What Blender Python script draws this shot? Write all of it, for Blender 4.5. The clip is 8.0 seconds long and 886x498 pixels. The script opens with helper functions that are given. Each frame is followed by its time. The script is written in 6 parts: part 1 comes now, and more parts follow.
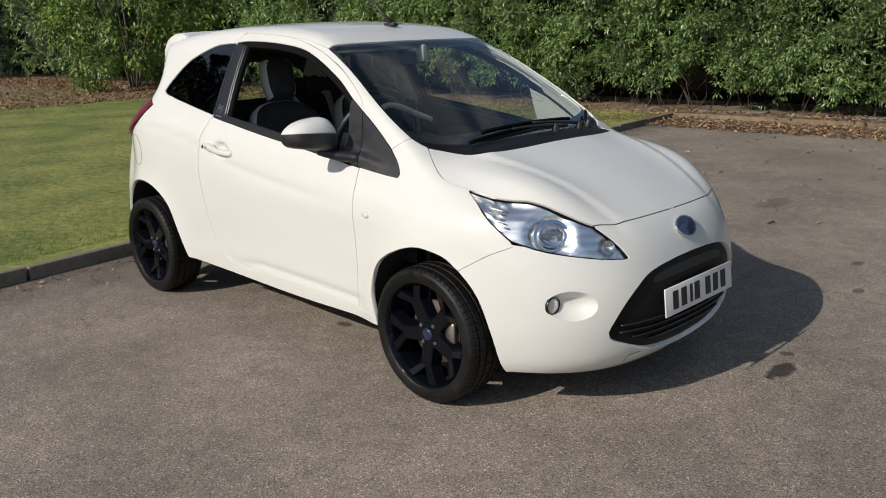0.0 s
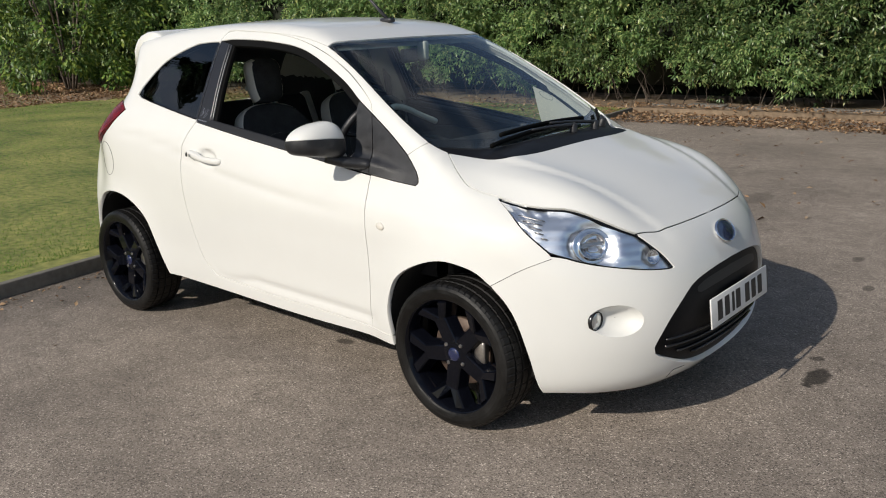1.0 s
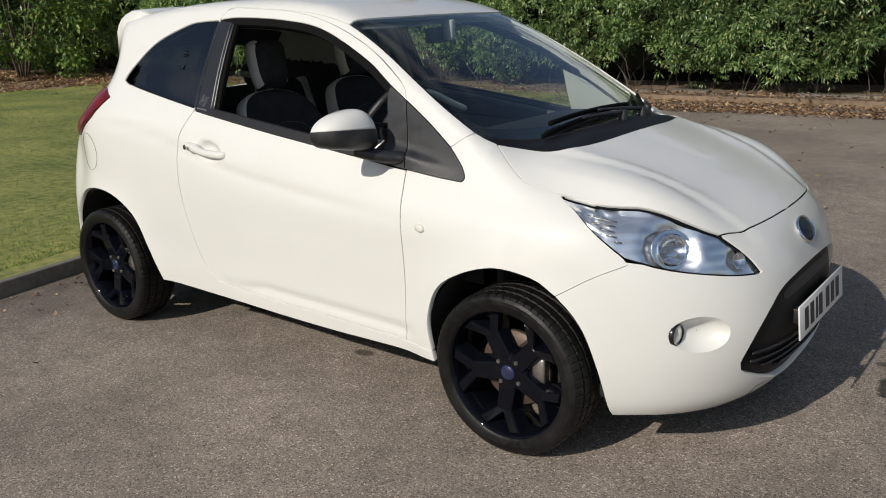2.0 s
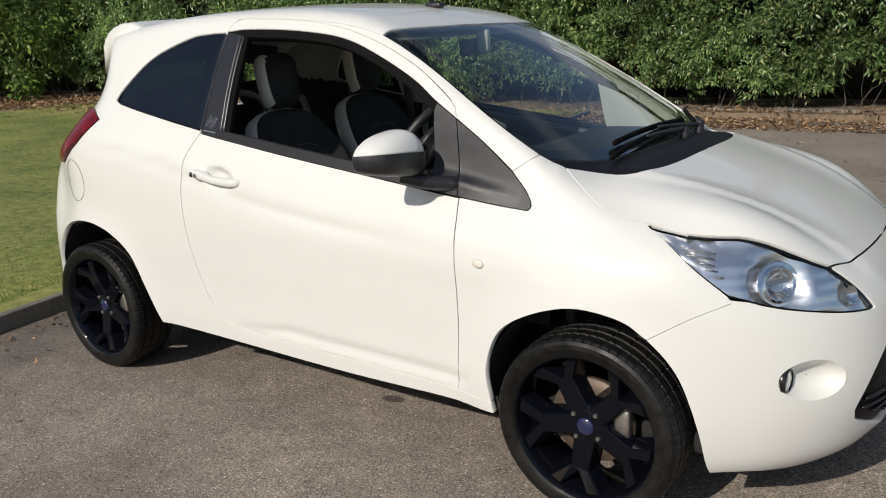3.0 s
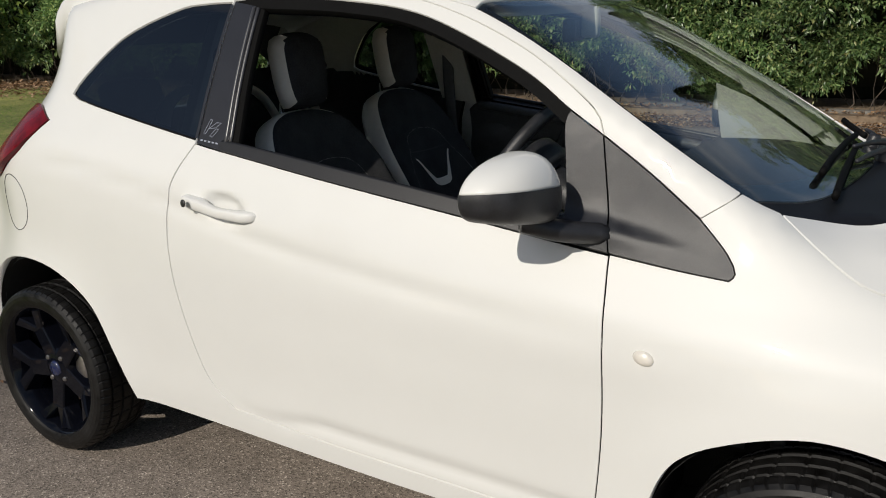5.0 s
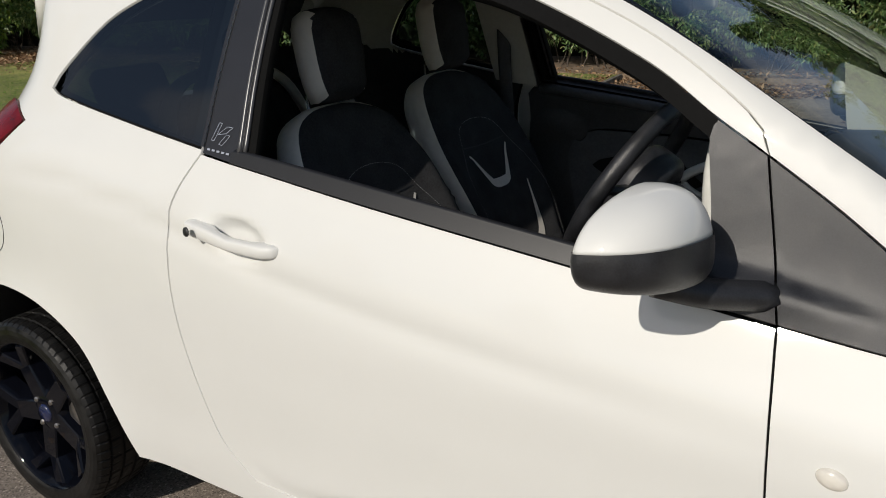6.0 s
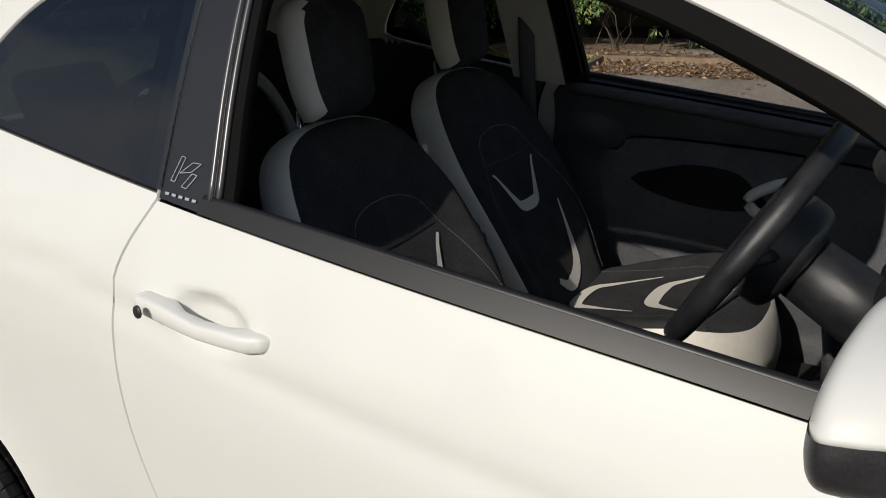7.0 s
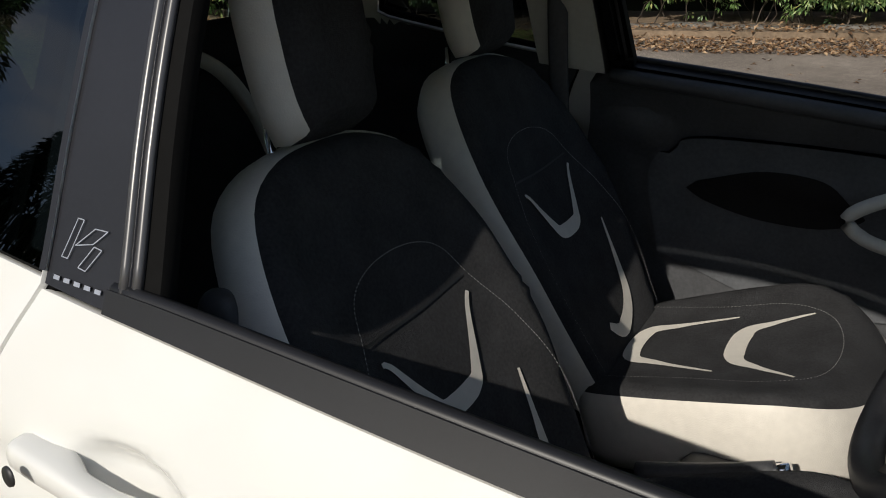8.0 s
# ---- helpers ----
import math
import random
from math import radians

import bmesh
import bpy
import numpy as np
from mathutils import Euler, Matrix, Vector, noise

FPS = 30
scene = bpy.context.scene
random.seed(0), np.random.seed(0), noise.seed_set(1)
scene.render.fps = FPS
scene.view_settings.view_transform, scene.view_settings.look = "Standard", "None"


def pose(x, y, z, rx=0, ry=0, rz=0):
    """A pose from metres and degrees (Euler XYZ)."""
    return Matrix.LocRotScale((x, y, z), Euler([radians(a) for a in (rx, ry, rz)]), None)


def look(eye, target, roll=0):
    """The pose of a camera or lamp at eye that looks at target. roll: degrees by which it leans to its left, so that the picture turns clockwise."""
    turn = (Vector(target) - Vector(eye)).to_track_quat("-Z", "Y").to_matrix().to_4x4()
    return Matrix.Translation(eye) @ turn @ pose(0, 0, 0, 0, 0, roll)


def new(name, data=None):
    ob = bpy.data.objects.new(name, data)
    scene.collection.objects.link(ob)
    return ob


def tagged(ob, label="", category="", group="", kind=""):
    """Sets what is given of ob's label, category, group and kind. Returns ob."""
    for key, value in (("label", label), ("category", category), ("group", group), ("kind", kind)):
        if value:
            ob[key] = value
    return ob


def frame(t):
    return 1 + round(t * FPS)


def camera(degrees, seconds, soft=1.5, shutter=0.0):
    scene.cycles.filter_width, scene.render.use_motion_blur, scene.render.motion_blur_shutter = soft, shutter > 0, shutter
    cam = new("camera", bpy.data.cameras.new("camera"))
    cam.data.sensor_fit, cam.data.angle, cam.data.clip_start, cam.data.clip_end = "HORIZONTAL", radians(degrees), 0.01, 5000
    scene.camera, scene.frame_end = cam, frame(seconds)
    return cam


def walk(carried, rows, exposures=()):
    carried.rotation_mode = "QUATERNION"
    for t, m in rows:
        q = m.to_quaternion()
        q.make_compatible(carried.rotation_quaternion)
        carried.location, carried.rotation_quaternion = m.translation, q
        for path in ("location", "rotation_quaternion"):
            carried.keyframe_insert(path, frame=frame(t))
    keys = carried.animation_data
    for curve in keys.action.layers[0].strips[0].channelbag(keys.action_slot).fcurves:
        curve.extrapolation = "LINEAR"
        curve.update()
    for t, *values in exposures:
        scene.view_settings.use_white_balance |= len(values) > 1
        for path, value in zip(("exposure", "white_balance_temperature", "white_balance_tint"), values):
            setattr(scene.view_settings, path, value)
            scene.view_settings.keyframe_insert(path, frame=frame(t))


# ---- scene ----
cam = camera(55.7, 8.0, soft=1.0)
PATH = [
    (0, (3.461, -2.935, 1.458), (2.085, -1.575, 0.95), -1.8),
    (0.5, (3.289, -2.922, 1.46), (1.94, -1.536, 0.949), -1.8),
    (1, (3.056, -2.958, 1.463), (1.782, -1.507, 0.943), -2.3),
    (1.5, (2.843, -2.94, 1.435), (1.632, -1.443, 0.895), -2.3),
    (1.7, (2.733, -2.909, 1.438), (1.529, -1.409, 0.89), -2.3),
    (2.8, (2.224, -2.796, 1.408), (1.083, -1.243, 0.876), -2.5),
    (3, (2.119, -2.78, 1.409), (1.003, -1.202, 0.894), -2.6),
    (3.5, (1.873, -2.657, 1.383), (0.78, -1.06, 0.877), -2.5),
    (4, (1.683, -2.525, 1.345), (0.583, -0.927, 0.861), -1.6),
    (4.2, (1.625, -2.487, 1.339), (0.53, -0.888, 0.847), -1.0),
    (5.3, (1.175, -2.121, 1.39), (0.162, -0.49, 0.828), -1.7),
    (5.5, (1.106, -2.031, 1.395), (0.072, -0.42, 0.818), -1.8),
    (6, (0.942, -1.87, 1.388), (-0.12, -0.291, 0.773), -2.2),
    (6.5, (0.734, -1.696, 1.39), (-0.286, -0.102, 0.742), -2.8),
    (7, (0.568, -1.528, 1.391), (-0.419, 0.079, 0.726), -2.2),
    (7.5, (0.411, -1.323, 1.38), (-0.599, 0.263, 0.698), -2.4),
    (8, (0.266, -1.152, 1.357), (-0.68, 0.457, 0.638), -2.9),
]
walk(cam, [(t, look(eye, target, roll)) for t, eye, target, roll in PATH], exposures=[(0.0, 0.04), (0.5, 0.07), (1.0, 0.13), (1.5, 0.0), (3.0, 0.07), (4.2, 0.0), (5.3, -0.15), (6.6, -0.15), (7.5, 0.06), (8.0, 0.08)])

from mathutils import geometry

# ---- world, sun, exposure ----
SUN_WAY = Vector((0.13, 1.52, -1.0)).normalized()
sun = new("sun", bpy.data.lights.new("sun", "SUN"))
sun.data.energy, sun.data.angle, sun.data.color = 3.72, radians(0.53), (1.0, 0.93, 0.825)
sun.matrix_world = look((0, -20, 20), Vector((0, -20, 20)) + SUN_WAY)
world = bpy.data.worlds.new("sky")
scene.world = world
world.use_nodes = True
wt = world.node_tree
wn, wl = wt.nodes, wt.links
sky = wn.new("ShaderNodeTexSky")
sky.sky_type, sky.sun_disc = "NISHITA", False
sky.sun_elevation = math.asin(-SUN_WAY.z)
sky.sun_rotation = math.atan2(-SUN_WAY.x, -SUN_WAY.y)
sky.dust_density, sky.ozone_density = 0.9, 1.5
coord = wn.new("ShaderNodeTexCoord")
stretch = wn.new("ShaderNodeMapping")
stretch.inputs["Scale"].default_value = (1.0, 1.6, 4.0)
cloud = wn.new("ShaderNodeTexNoise")
cloud.inputs["Scale"].default_value, cloud.inputs["Detail"].default_value = 2.2, 7.0
ramp = wn.new("ShaderNodeMapRange")
ramp.inputs[1].default_value, ramp.inputs[2].default_value, ramp.inputs[4].default_value = 0.50, 0.68, 0.62
mixer = wn.new("ShaderNodeMixRGB")
mixer.inputs[2].default_value = (7.0, 7.0, 7.2, 1)
wl.new(coord.outputs["Generated"], stretch.inputs[0])
wl.new(stretch.outputs[0], cloud.inputs[0])
wl.new(cloud.outputs[0], ramp.inputs[0])
wl.new(ramp.outputs[0], mixer.inputs[0])
wl.new(sky.outputs[0], mixer.inputs[1])
wl.new(mixer.outputs[0], wn["Background"].inputs[0])
wn["Background"].inputs[1].default_value = 0.085


# ---- materials ----
def material(name, color, rough=0.5, metal=0.0, coat=0.0, coat_rough=0.05, spec=0.5, vary=0.0, scale=30.0, bump=0.0, bump_scale=120.0, other=None, wear=0.0):
    """A surface with variation at two scales and fine relief."""
    m = bpy.data.materials.new(name)
    m.use_nodes = True
    nodes, links = m.node_tree.nodes, m.node_tree.links
    b = nodes["Principled BSDF"]
    b.inputs["Base Color"].default_value = (*color, 1)
    b.inputs["Roughness"].default_value, b.inputs["Metallic"].default_value = rough, metal
    b.inputs["Coat Weight"].default_value, b.inputs["Coat Roughness"].default_value = coat, coat_rough
    b.inputs["Specular IOR Level"].default_value = spec
    tc = nodes.new("ShaderNodeTexCoord")
    if vary:
        big, small = nodes.new("ShaderNodeTexNoise"), nodes.new("ShaderNodeTexNoise")
        big.inputs["Scale"].default_value, small.inputs["Scale"].default_value = scale * 0.07, scale
        big.inputs["Detail"].default_value = small.inputs["Detail"].default_value = 4
        add = nodes.new("ShaderNodeMath")
        add.operation = "ADD"
        span = nodes.new("ShaderNodeMapRange")
        span.inputs[1].default_value, span.inputs[2].default_value = 0.7, 1.3
        mix = nodes.new("ShaderNodeMixRGB")
        lo = [c * (1 - vary) for c in color]
        hi = list(other) if other else [min(c * (1 + vary), 1) for c in color]
        mix.inputs[1].default_value, mix.inputs[2].default_value = (*lo, 1), (*hi, 1)
        for n in (big, small):
            links.new(tc.outputs["Object"], n.inputs[0])
        links.new(big.outputs[0], add.inputs[0])
        links.new(small.outputs[0], add.inputs[1])
        links.new(add.outputs[0], span.inputs[0])
        links.new(span.outputs[0], mix.inputs[0])
        links.new(mix.outputs[0], b.inputs["Base Color"])
        if wear:
            rr = nodes.new("ShaderNodeMapRange")
            rr.inputs[3].default_value, rr.inputs[4].default_value = max(rough - wear, 0.02), min(rough + wear, 1)
            links.new(span.outputs[0], rr.inputs[0])
            links.new(rr.outputs[0], b.inputs["Roughness"])
    if bump:
        tex, bn = nodes.new("ShaderNodeTexNoise"), nodes.new("ShaderNodeBump")
        tex.inputs["Scale"].default_value, tex.inputs["Detail"].default_value = bump_scale, 5
        bn.inputs["Strength"].default_value, bn.inputs["Distance"].default_value = bump, 0.01
        links.new(tc.outputs["Object"], tex.inputs[0])
        links.new(tex.outputs[0], bn.inputs["Height"])
        links.new(bn.outputs[0], b.inputs["Normal"])
    return m


def glass_material(name, color, ior, rough=0.0):
    """A thin pane: a mirror that strengthens towards grazing, over a tinted clear sheet."""
    m = bpy.data.materials.new(name)
    m.use_nodes = True
    nodes, links = m.node_tree.nodes, m.node_tree.links
    nodes.remove(nodes["Principled BSDF"])
    clear, gloss, mix, lean = nodes.new("ShaderNodeBsdfTransparent"), nodes.new("ShaderNodeBsdfGlossy"), nodes.new("ShaderNodeMixShader"), nodes.new("ShaderNodeLayerWeight")
    clear.inputs[0].default_value = (*color, 1)
    gloss.inputs[0].default_value, gloss.inputs["Roughness"].default_value = (1, 1, 1, 1), rough
    least = ((ior - 1) / (ior + 1)) ** 2
    power, span = nodes.new("ShaderNodeMath"), nodes.new("ShaderNodeMapRange")
    power.operation, power.inputs[1].default_value = "POWER", 4.5
    span.inputs[3].default_value, span.inputs[4].default_value = least, 1.0
    links.new(lean.outputs["Facing"], power.inputs[0])
    links.new(power.outputs[0], span.inputs[0])
    links.new(span.outputs[0], mix.inputs[0])
    links.new(clear.outputs[0], mix.inputs[1])
    links.new(gloss.outputs[0], mix.inputs[2])
    links.new(mix.outputs[0], nodes["Material Output"].inputs[0])
    return m


PAINT = material("white paint", (0.665, 0.665, 0.640), 0.48, spec=0.35, coat=0.8, coat_rough=0.03, vary=0.012, scale=8, wear=0.03)
TRIM = material("grained black plastic", (0.017, 0.0175, 0.020), 0.40, vary=0.5, scale=420, bump=0.12, bump_scale=2200, spec=0.5, wear=0.08)
BELT = material("smooth black rubber trim", (0.0125, 0.0128, 0.0145), 0.40, vary=0.12, scale=300, bump=0.02, bump_scale=900, spec=0.36)
GRILLE_BLACK = material("matt black grille plastic", (0.007, 0.007, 0.008), 0.5, vary=0.3, scale=120, spec=0.2)
SATIN = material("satin grey trim", (0.013, 0.0135, 0.017), 0.33, vary=0.15, scale=200, bump=0.03, bump_scale=1200, spec=0.5)
# lighter than the pillar cover: the ridges' sheen is put into the colour
RIDGE = material("grey ridge plastic with sheen in its colour", (0.045, 0.045, 0.048), 0.30, vary=0.1, scale=150, spec=0.7)
GLOSS = material("gloss black plastic", (0.010, 0.010, 0.011), 0.22, vary=0.2, scale=60)
RUBBER = material("tyre rubber", (0.0055, 0.0052, 0.005), 0.5, vary=0.7, scale=45, bump=0.08, bump_scale=420, spec=0.3, wear=0.2)
SEAL = material("rubber seal", (0.004, 0.004, 0.004), 0.7, vary=0.2, scale=100, spec=0.08)
RIM = material("gloss black alloy", (0.003, 0.0035, 0.006), 0.07, vary=0.2, scale=50, spec=0.22)
LINER = material("felt liner", (0.018, 0.017, 0.016), 0.9, vary=0.3, scale=60, bump=0.4, bump_scale=400)
CHROME = material("chrome", (0.80, 0.81, 0.83), 0.08, metal=1.0)
STEEL = material("brushed steel", (0.42, 0.40, 0.38), 0.35, metal=1.0, vary=0.2, scale=90)
RUST = material("worn disc iron", (0.12, 0.085, 0.065), 0.55, metal=0.4, vary=0.3, scale=70)
NAVY = material("blue enamel", (0.010, 0.016, 0.060), 0.25, coat=1.0)
NAVY_LIGHT = material("silver script", (0.55, 0.57, 0.62), 0.3, metal=0.7)
PLATE = material("white plate", (0.72, 0.72, 0.70), 0.35, vary=0.05, scale=30)
INK = material("black ink", (0.015, 0.015, 0.016), 0.5)
CABIN = material("dark cabin plastic", (0.055, 0.057, 0.062), 0.5, vary=0.25, scale=120, bump=0.2, bump_scale=700)
CLOTH = material("charcoal seat cloth", (0.043, 0.0435, 0.046), 0.92, vary=0.3, scale=220, bump=0.5, bump_scale=900, spec=0.15)
LEATHER = material("pale cream vinyl", (0.70, 0.665, 0.60), 0.5, vary=0.06, scale=60, bump=0.15, bump_scale=500)
HEADLINER = material("grey headlining", (0.62, 0.62, 0.58), 0.9, vary=0.06, scale=80, bump=0.2, bump_scale=500)
PILLAR = material("pale pillar trim", (0.54, 0.54, 0.50), 0.6, vary=0.06, scale=80)
RED_LENS = material("red lens", (0.13, 0.002, 0.005), 0.25, coat=0.1, coat_rough=0.05, vary=0.6, scale=22, spec=0.15)
AMBER = material("clear lens", (0.65, 0.62, 0.56), 0.12, coat=1.0, vary=0.1, scale=60)
REFLECTOR = material("headlamp reflector", (0.95, 0.97, 1.0), 0.30, metal=1.0, vary=0.05, scale=25)
DASH = material("black dashboard plastic", (0.020, 0.021, 0.024), 0.6, vary=0.25, scale=120, bump=0.2, bump_scale=700, spec=0.25)
FOG = material("fog lamp lens", (0.62, 0.63, 0.62), 0.12, metal=0.6, vary=0.25, scale=60)
THREAD = material("white thread", (0.45, 0.44, 0.43), 0.8)
GLASS = glass_material("green tinted glass", (0.72, 0.80, 0.77), 1.6)
PRIVACY = glass_material("privacy glass", (0.06, 0.075, 0.085), 1.75)
CLEAR = glass_material("clear cover", (0.93, 0.95, 0.97), 1.45)


# ---- the car's skin ----
def curve(xs, ys):
    """A smooth curve through a few points, straight beyond its ends."""
    xs, ys = np.array(xs, float), np.array(ys, float)
    d = np.diff(ys) / np.diff(xs)
    m = np.r_[d[0], (d[1:] * np.diff(xs)[:-1] + d[:-1] * np.diff(xs)[1:]) / (xs[2:] - xs[:-2]), d[-1]] if len(xs) > 2 else np.r_[d, d]

    def exact(x):
        i = np.clip(np.searchsorted(xs, x) - 1, 0, len(xs) - 2)
        h = xs[i + 1] - xs[i]
        t = (x - xs[i]) / h
        return (2 * t**3 - 3 * t**2 + 1) * ys[i] + (t**3 - 2 * t**2 + t) * h * m[i] + (3 * t**2 - 2 * t**3) * ys[i + 1] + (t**3 - t**2) * h * m[i + 1]

    grid = np.linspace(xs[0], xs[-1], 2400)
    table = exact(grid)
    pace = (len(grid) - 1) / (xs[-1] - xs[0])

    def at(x):
        x = np.asarray(x, float)
        k = np.clip((x - xs[0]) * pace, 0, len(grid) - 1.001)
        i = k.astype(int)
        y = table[i] + (table[i + 1] - table[i]) * (k - i)
        return y + np.minimum(x - xs[0], 0) * m[0] + np.maximum(x - xs[-1], 0) * m[-1]

    return at


def step(a, b, x):
    t = np.clip((x - a) / (b - a), 0, 1)
    return t * t * (3 - 2 * t)


SIDE_Z = curve([0.12, 0.20, 0.30, 0.45, 0.62, 0.80, 0.92, 1.00, 1.05, 1.20, 1.35, 1.50], [0.712, 0.740, 0.756, 0.766, 0.778, 0.781, 0.766, 0.735, 0.709, 0.640, 0.565, 0.480])
SIDE_X = curve([-1.75, -1.45, -1.15, -0.6, 0.0, 0.7, 1.15, 1.5, 1.9], [-0.13, -0.040, 0.012, 0.006, 0.0, -0.010, -0.008, -0.05, -0.13])
TOP_X = curve([-1.75, -1.55, -1.3, -0.9, -0.4, 0.0, 0.2, 0.32, 0.7, 1.08, 1.2, 1.4, 1.6, 1.74, 1.82, 1.90], [1.32, 1.385, 1.435, 1.492, 1.514, 1.499, 1.470, 1.432, 1.227, 1.003, 0.957, 0.893, 0.822, 0.765, 0.722, 0.665])
NOSE_Z = curve([0.15, 0.22, 0.32, 0.43, 0.55, 0.66, 0.74, 0.85], [1.80, 1.865, 1.905, 1.918, 1.902, 1.865, 1.82, 1.72])
TAIL_Z = curve([0.2, 0.35, 0.55, 0.75, 1.0, 1.2, 1.35, 1.45], [-1.62, -1.70, -1.72, -1.70, -1.62, -1.47, -1.40, -1.37])

CREASE_X = curve([-1.5, -0.74, -0.18, 0.2, 0.61, 1.0], [1.06, 0.985, 0.865, 0.815, 0.782, 0.76])
SILL_X = curve([-0.6, -0.42, -0.33, 0.0, 0.4, 0.72, 0.9], [0.50, 0.425, 0.335, 0.312, 0.298, 0.287, 0.283])


def side(x, z):
    dip = np.where(x > -0.35, 0.12, 0.17) * (x + 0.35) * step(0.6, 0.85, z) * (1 - 0.75 * step(0.92, 1.25, z))
    w = SIDE_Z(z + dip) + SIDE_X(x)
    w = w - 0.0048 * np.exp(-(((z - CREASE_X(x) + 0.028) / 0.024) ** 2)) * step(0.75, 0.2, x) * step(-1.5, -0.9, x)
    w = w - 0.0062 * np.exp(-(((z - SILL_X(x) - 0.042) / 0.021) ** 2)) * step(-0.42, 0.0, x) * step(0.80, 0.70, x)
    w = w - 0.025 * np.exp(-((((x + 0.295) / 0.068) ** 2 + ((z - 0.905 + 0.12 * (x + 0.295)) / 0.034) ** 2) ** 2))
    w = w - 0.050 * step(-1.16, -1.46, x) * step(0.46, 0.86, z) * step(1.16, 1.02, z)
    for ax in (1.15, -1.15):
        r = np.hypot(x - ax, z - 0.29)
        w = w + 0.028 * np.exp(-((r - 0.30) / 0.11) ** 2) * step(1.0, 0.6, z)
    return w


def shape(p):
    """Below nought inside the car's skin, above outside."""
    x, y, z = p[..., 0], np.abs(p[..., 1]), p[..., 2]
    f = np.stack([(y - side(x, z)) * 0.97, (x - NOSE_Z(z) + 0.20 * y**2 + 1.05 * y**4) * 0.9,
                  (TAIL_Z(z) + (0.12 + 0.40 * step(0.72, 1.28, z)) * y**2 + (0.35 + 0.55 * step(0.72, 1.28, z)) * y**4 - x) * 0.9,
                  (z - TOP_X(x) - 0.028 * step(0.66, 0.42, y) * step(1.06, 1.20, x) * step(1.80, 1.50, x) - 0.011 * step(0.028, -0.028, y - 0.50 + 0.24 * (x - 1.05)) * step(1.02, 1.2, x) + (0.08 + 0.06 * step(0.9, 1.25, x)) * y**2 + 0.05 * y**4) * 0.9, (0.16 - z)])
    u = y - 0.53 + 0.12 * (x - 1.5)
    f[3] -= 0.9 * 0.048 * np.exp(-((u / np.where(u < 0, 0.15, 0.070)) ** 2)) * step(1.0, 1.5, x) * step(1.86, 1.60, x)
    k = 0.018
    m = f.max(0)
    return m + k * np.log(np.exp((f - m) / k).sum(0))


def skin(p, way, reach=2.8):
    """The places where lines through p, along way, come in through the car's skin."""
    p, way = np.asarray(p, float), np.asarray(way, float) / np.linalg.norm(way)
    s = np.linspace(reach, -reach, 401)
    f = shape(p[..., None, :] + s[:, None] * way)
    i = np.argmax(f < 0, -1)
    hi, lo = s[np.maximum(i - 1, 0)], s[i]
    for _ in range(22):
        mid = (hi + lo) / 2
        out = shape(p + mid[..., None] * way) > 0
        hi, lo = np.where(out, mid, hi), np.where(out, lo, mid)
    return p + lo[..., None] * way


def normal(p):
    e = np.eye(3) * 2e-3
    g = np.stack([shape(p + d) - shape(p - d) for d in e], -1)
    return g / np.linalg.norm(g, axis=-1, keepdims=True)


VIEWS = {"side": ((0, -0.3, 0), (0, 2), (0, -1, 0)), "top": ((0, 0, 1.0), (0, 1), (0, 0, 1)), "front": ((1.2, 0, 0), (1, 2), (1, 0, 0)), "rear": ((-1.2, 0, 0), (1, 2), (-1, 0, 0))}


def smooth(points, pitch=0.018):
    """A rounded polyline through a few points, at about an even pitch."""
    p = np.array(points, float)
    if len(p) == 2:
        n = max(int(np.linalg.norm(p[1] - p[0]) / pitch), 1)
        return p[0] + (p[1] - p[0]) * np.linspace(0, 1, n + 1)[:, None]
    q = np.vstack([2 * p[0] - p[1], p, 2 * p[-1] - p[-2]])
    out = []
    for a, b, c, d in zip(q, q[1:], q[2:], q[3:]):
        n = max(int(np.linalg.norm(c - b) / pitch), 2)
        t = np.linspace(0, 1, n, endpoint=False)[:, None]
        out.append(0.5 * (2 * b + (c - a) * t + (2 * a - 5 * b + 4 * c - d) * t**2 + (3 * b - a - 3 * c + d) * t**3))
    return np.vstack([*out, p[-1:]])


def edge(view, points, pitch=0.018):
    """A line on the skin, drawn as it looks from the side, top, front or rear."""
    base, axes, way = VIEWS[view]
    flat = smooth(points, pitch)
    p = np.tile(np.array(base, float), (len(flat), 1))
    p[:, axes[0]], p[:, axes[1]] = flat[:, 0], flat[:, 1]
    return skin(p, way)


def loop(*edges):
    """One closed outline from edges laid end to end."""
    p = np.vstack(edges)
    keep = [0]
    for i in range(1, len(p)):
        if np.linalg.norm(p[i] - p[keep[-1]]) > 0.004:
            keep.append(i)
    if np.linalg.norm(p[keep[-1]] - p[keep[0]]) < 0.004:
        keep.pop()
    return p[keep]


def inside(poly, q):
    x, y = q[:, 0:1], q[:, 1:2]
    a, b = poly, np.roll(poly, -1, 0)
    cross = ((a[:, 1] > y) != (b[:, 1] > y)) & (x < (b[:, 0] - a[:, 0]) * (y - a[:, 1]) / (b[:, 1] - a[:, 1] + 1e-12) + a[:, 0])
    return cross.sum(1) % 2 == 1


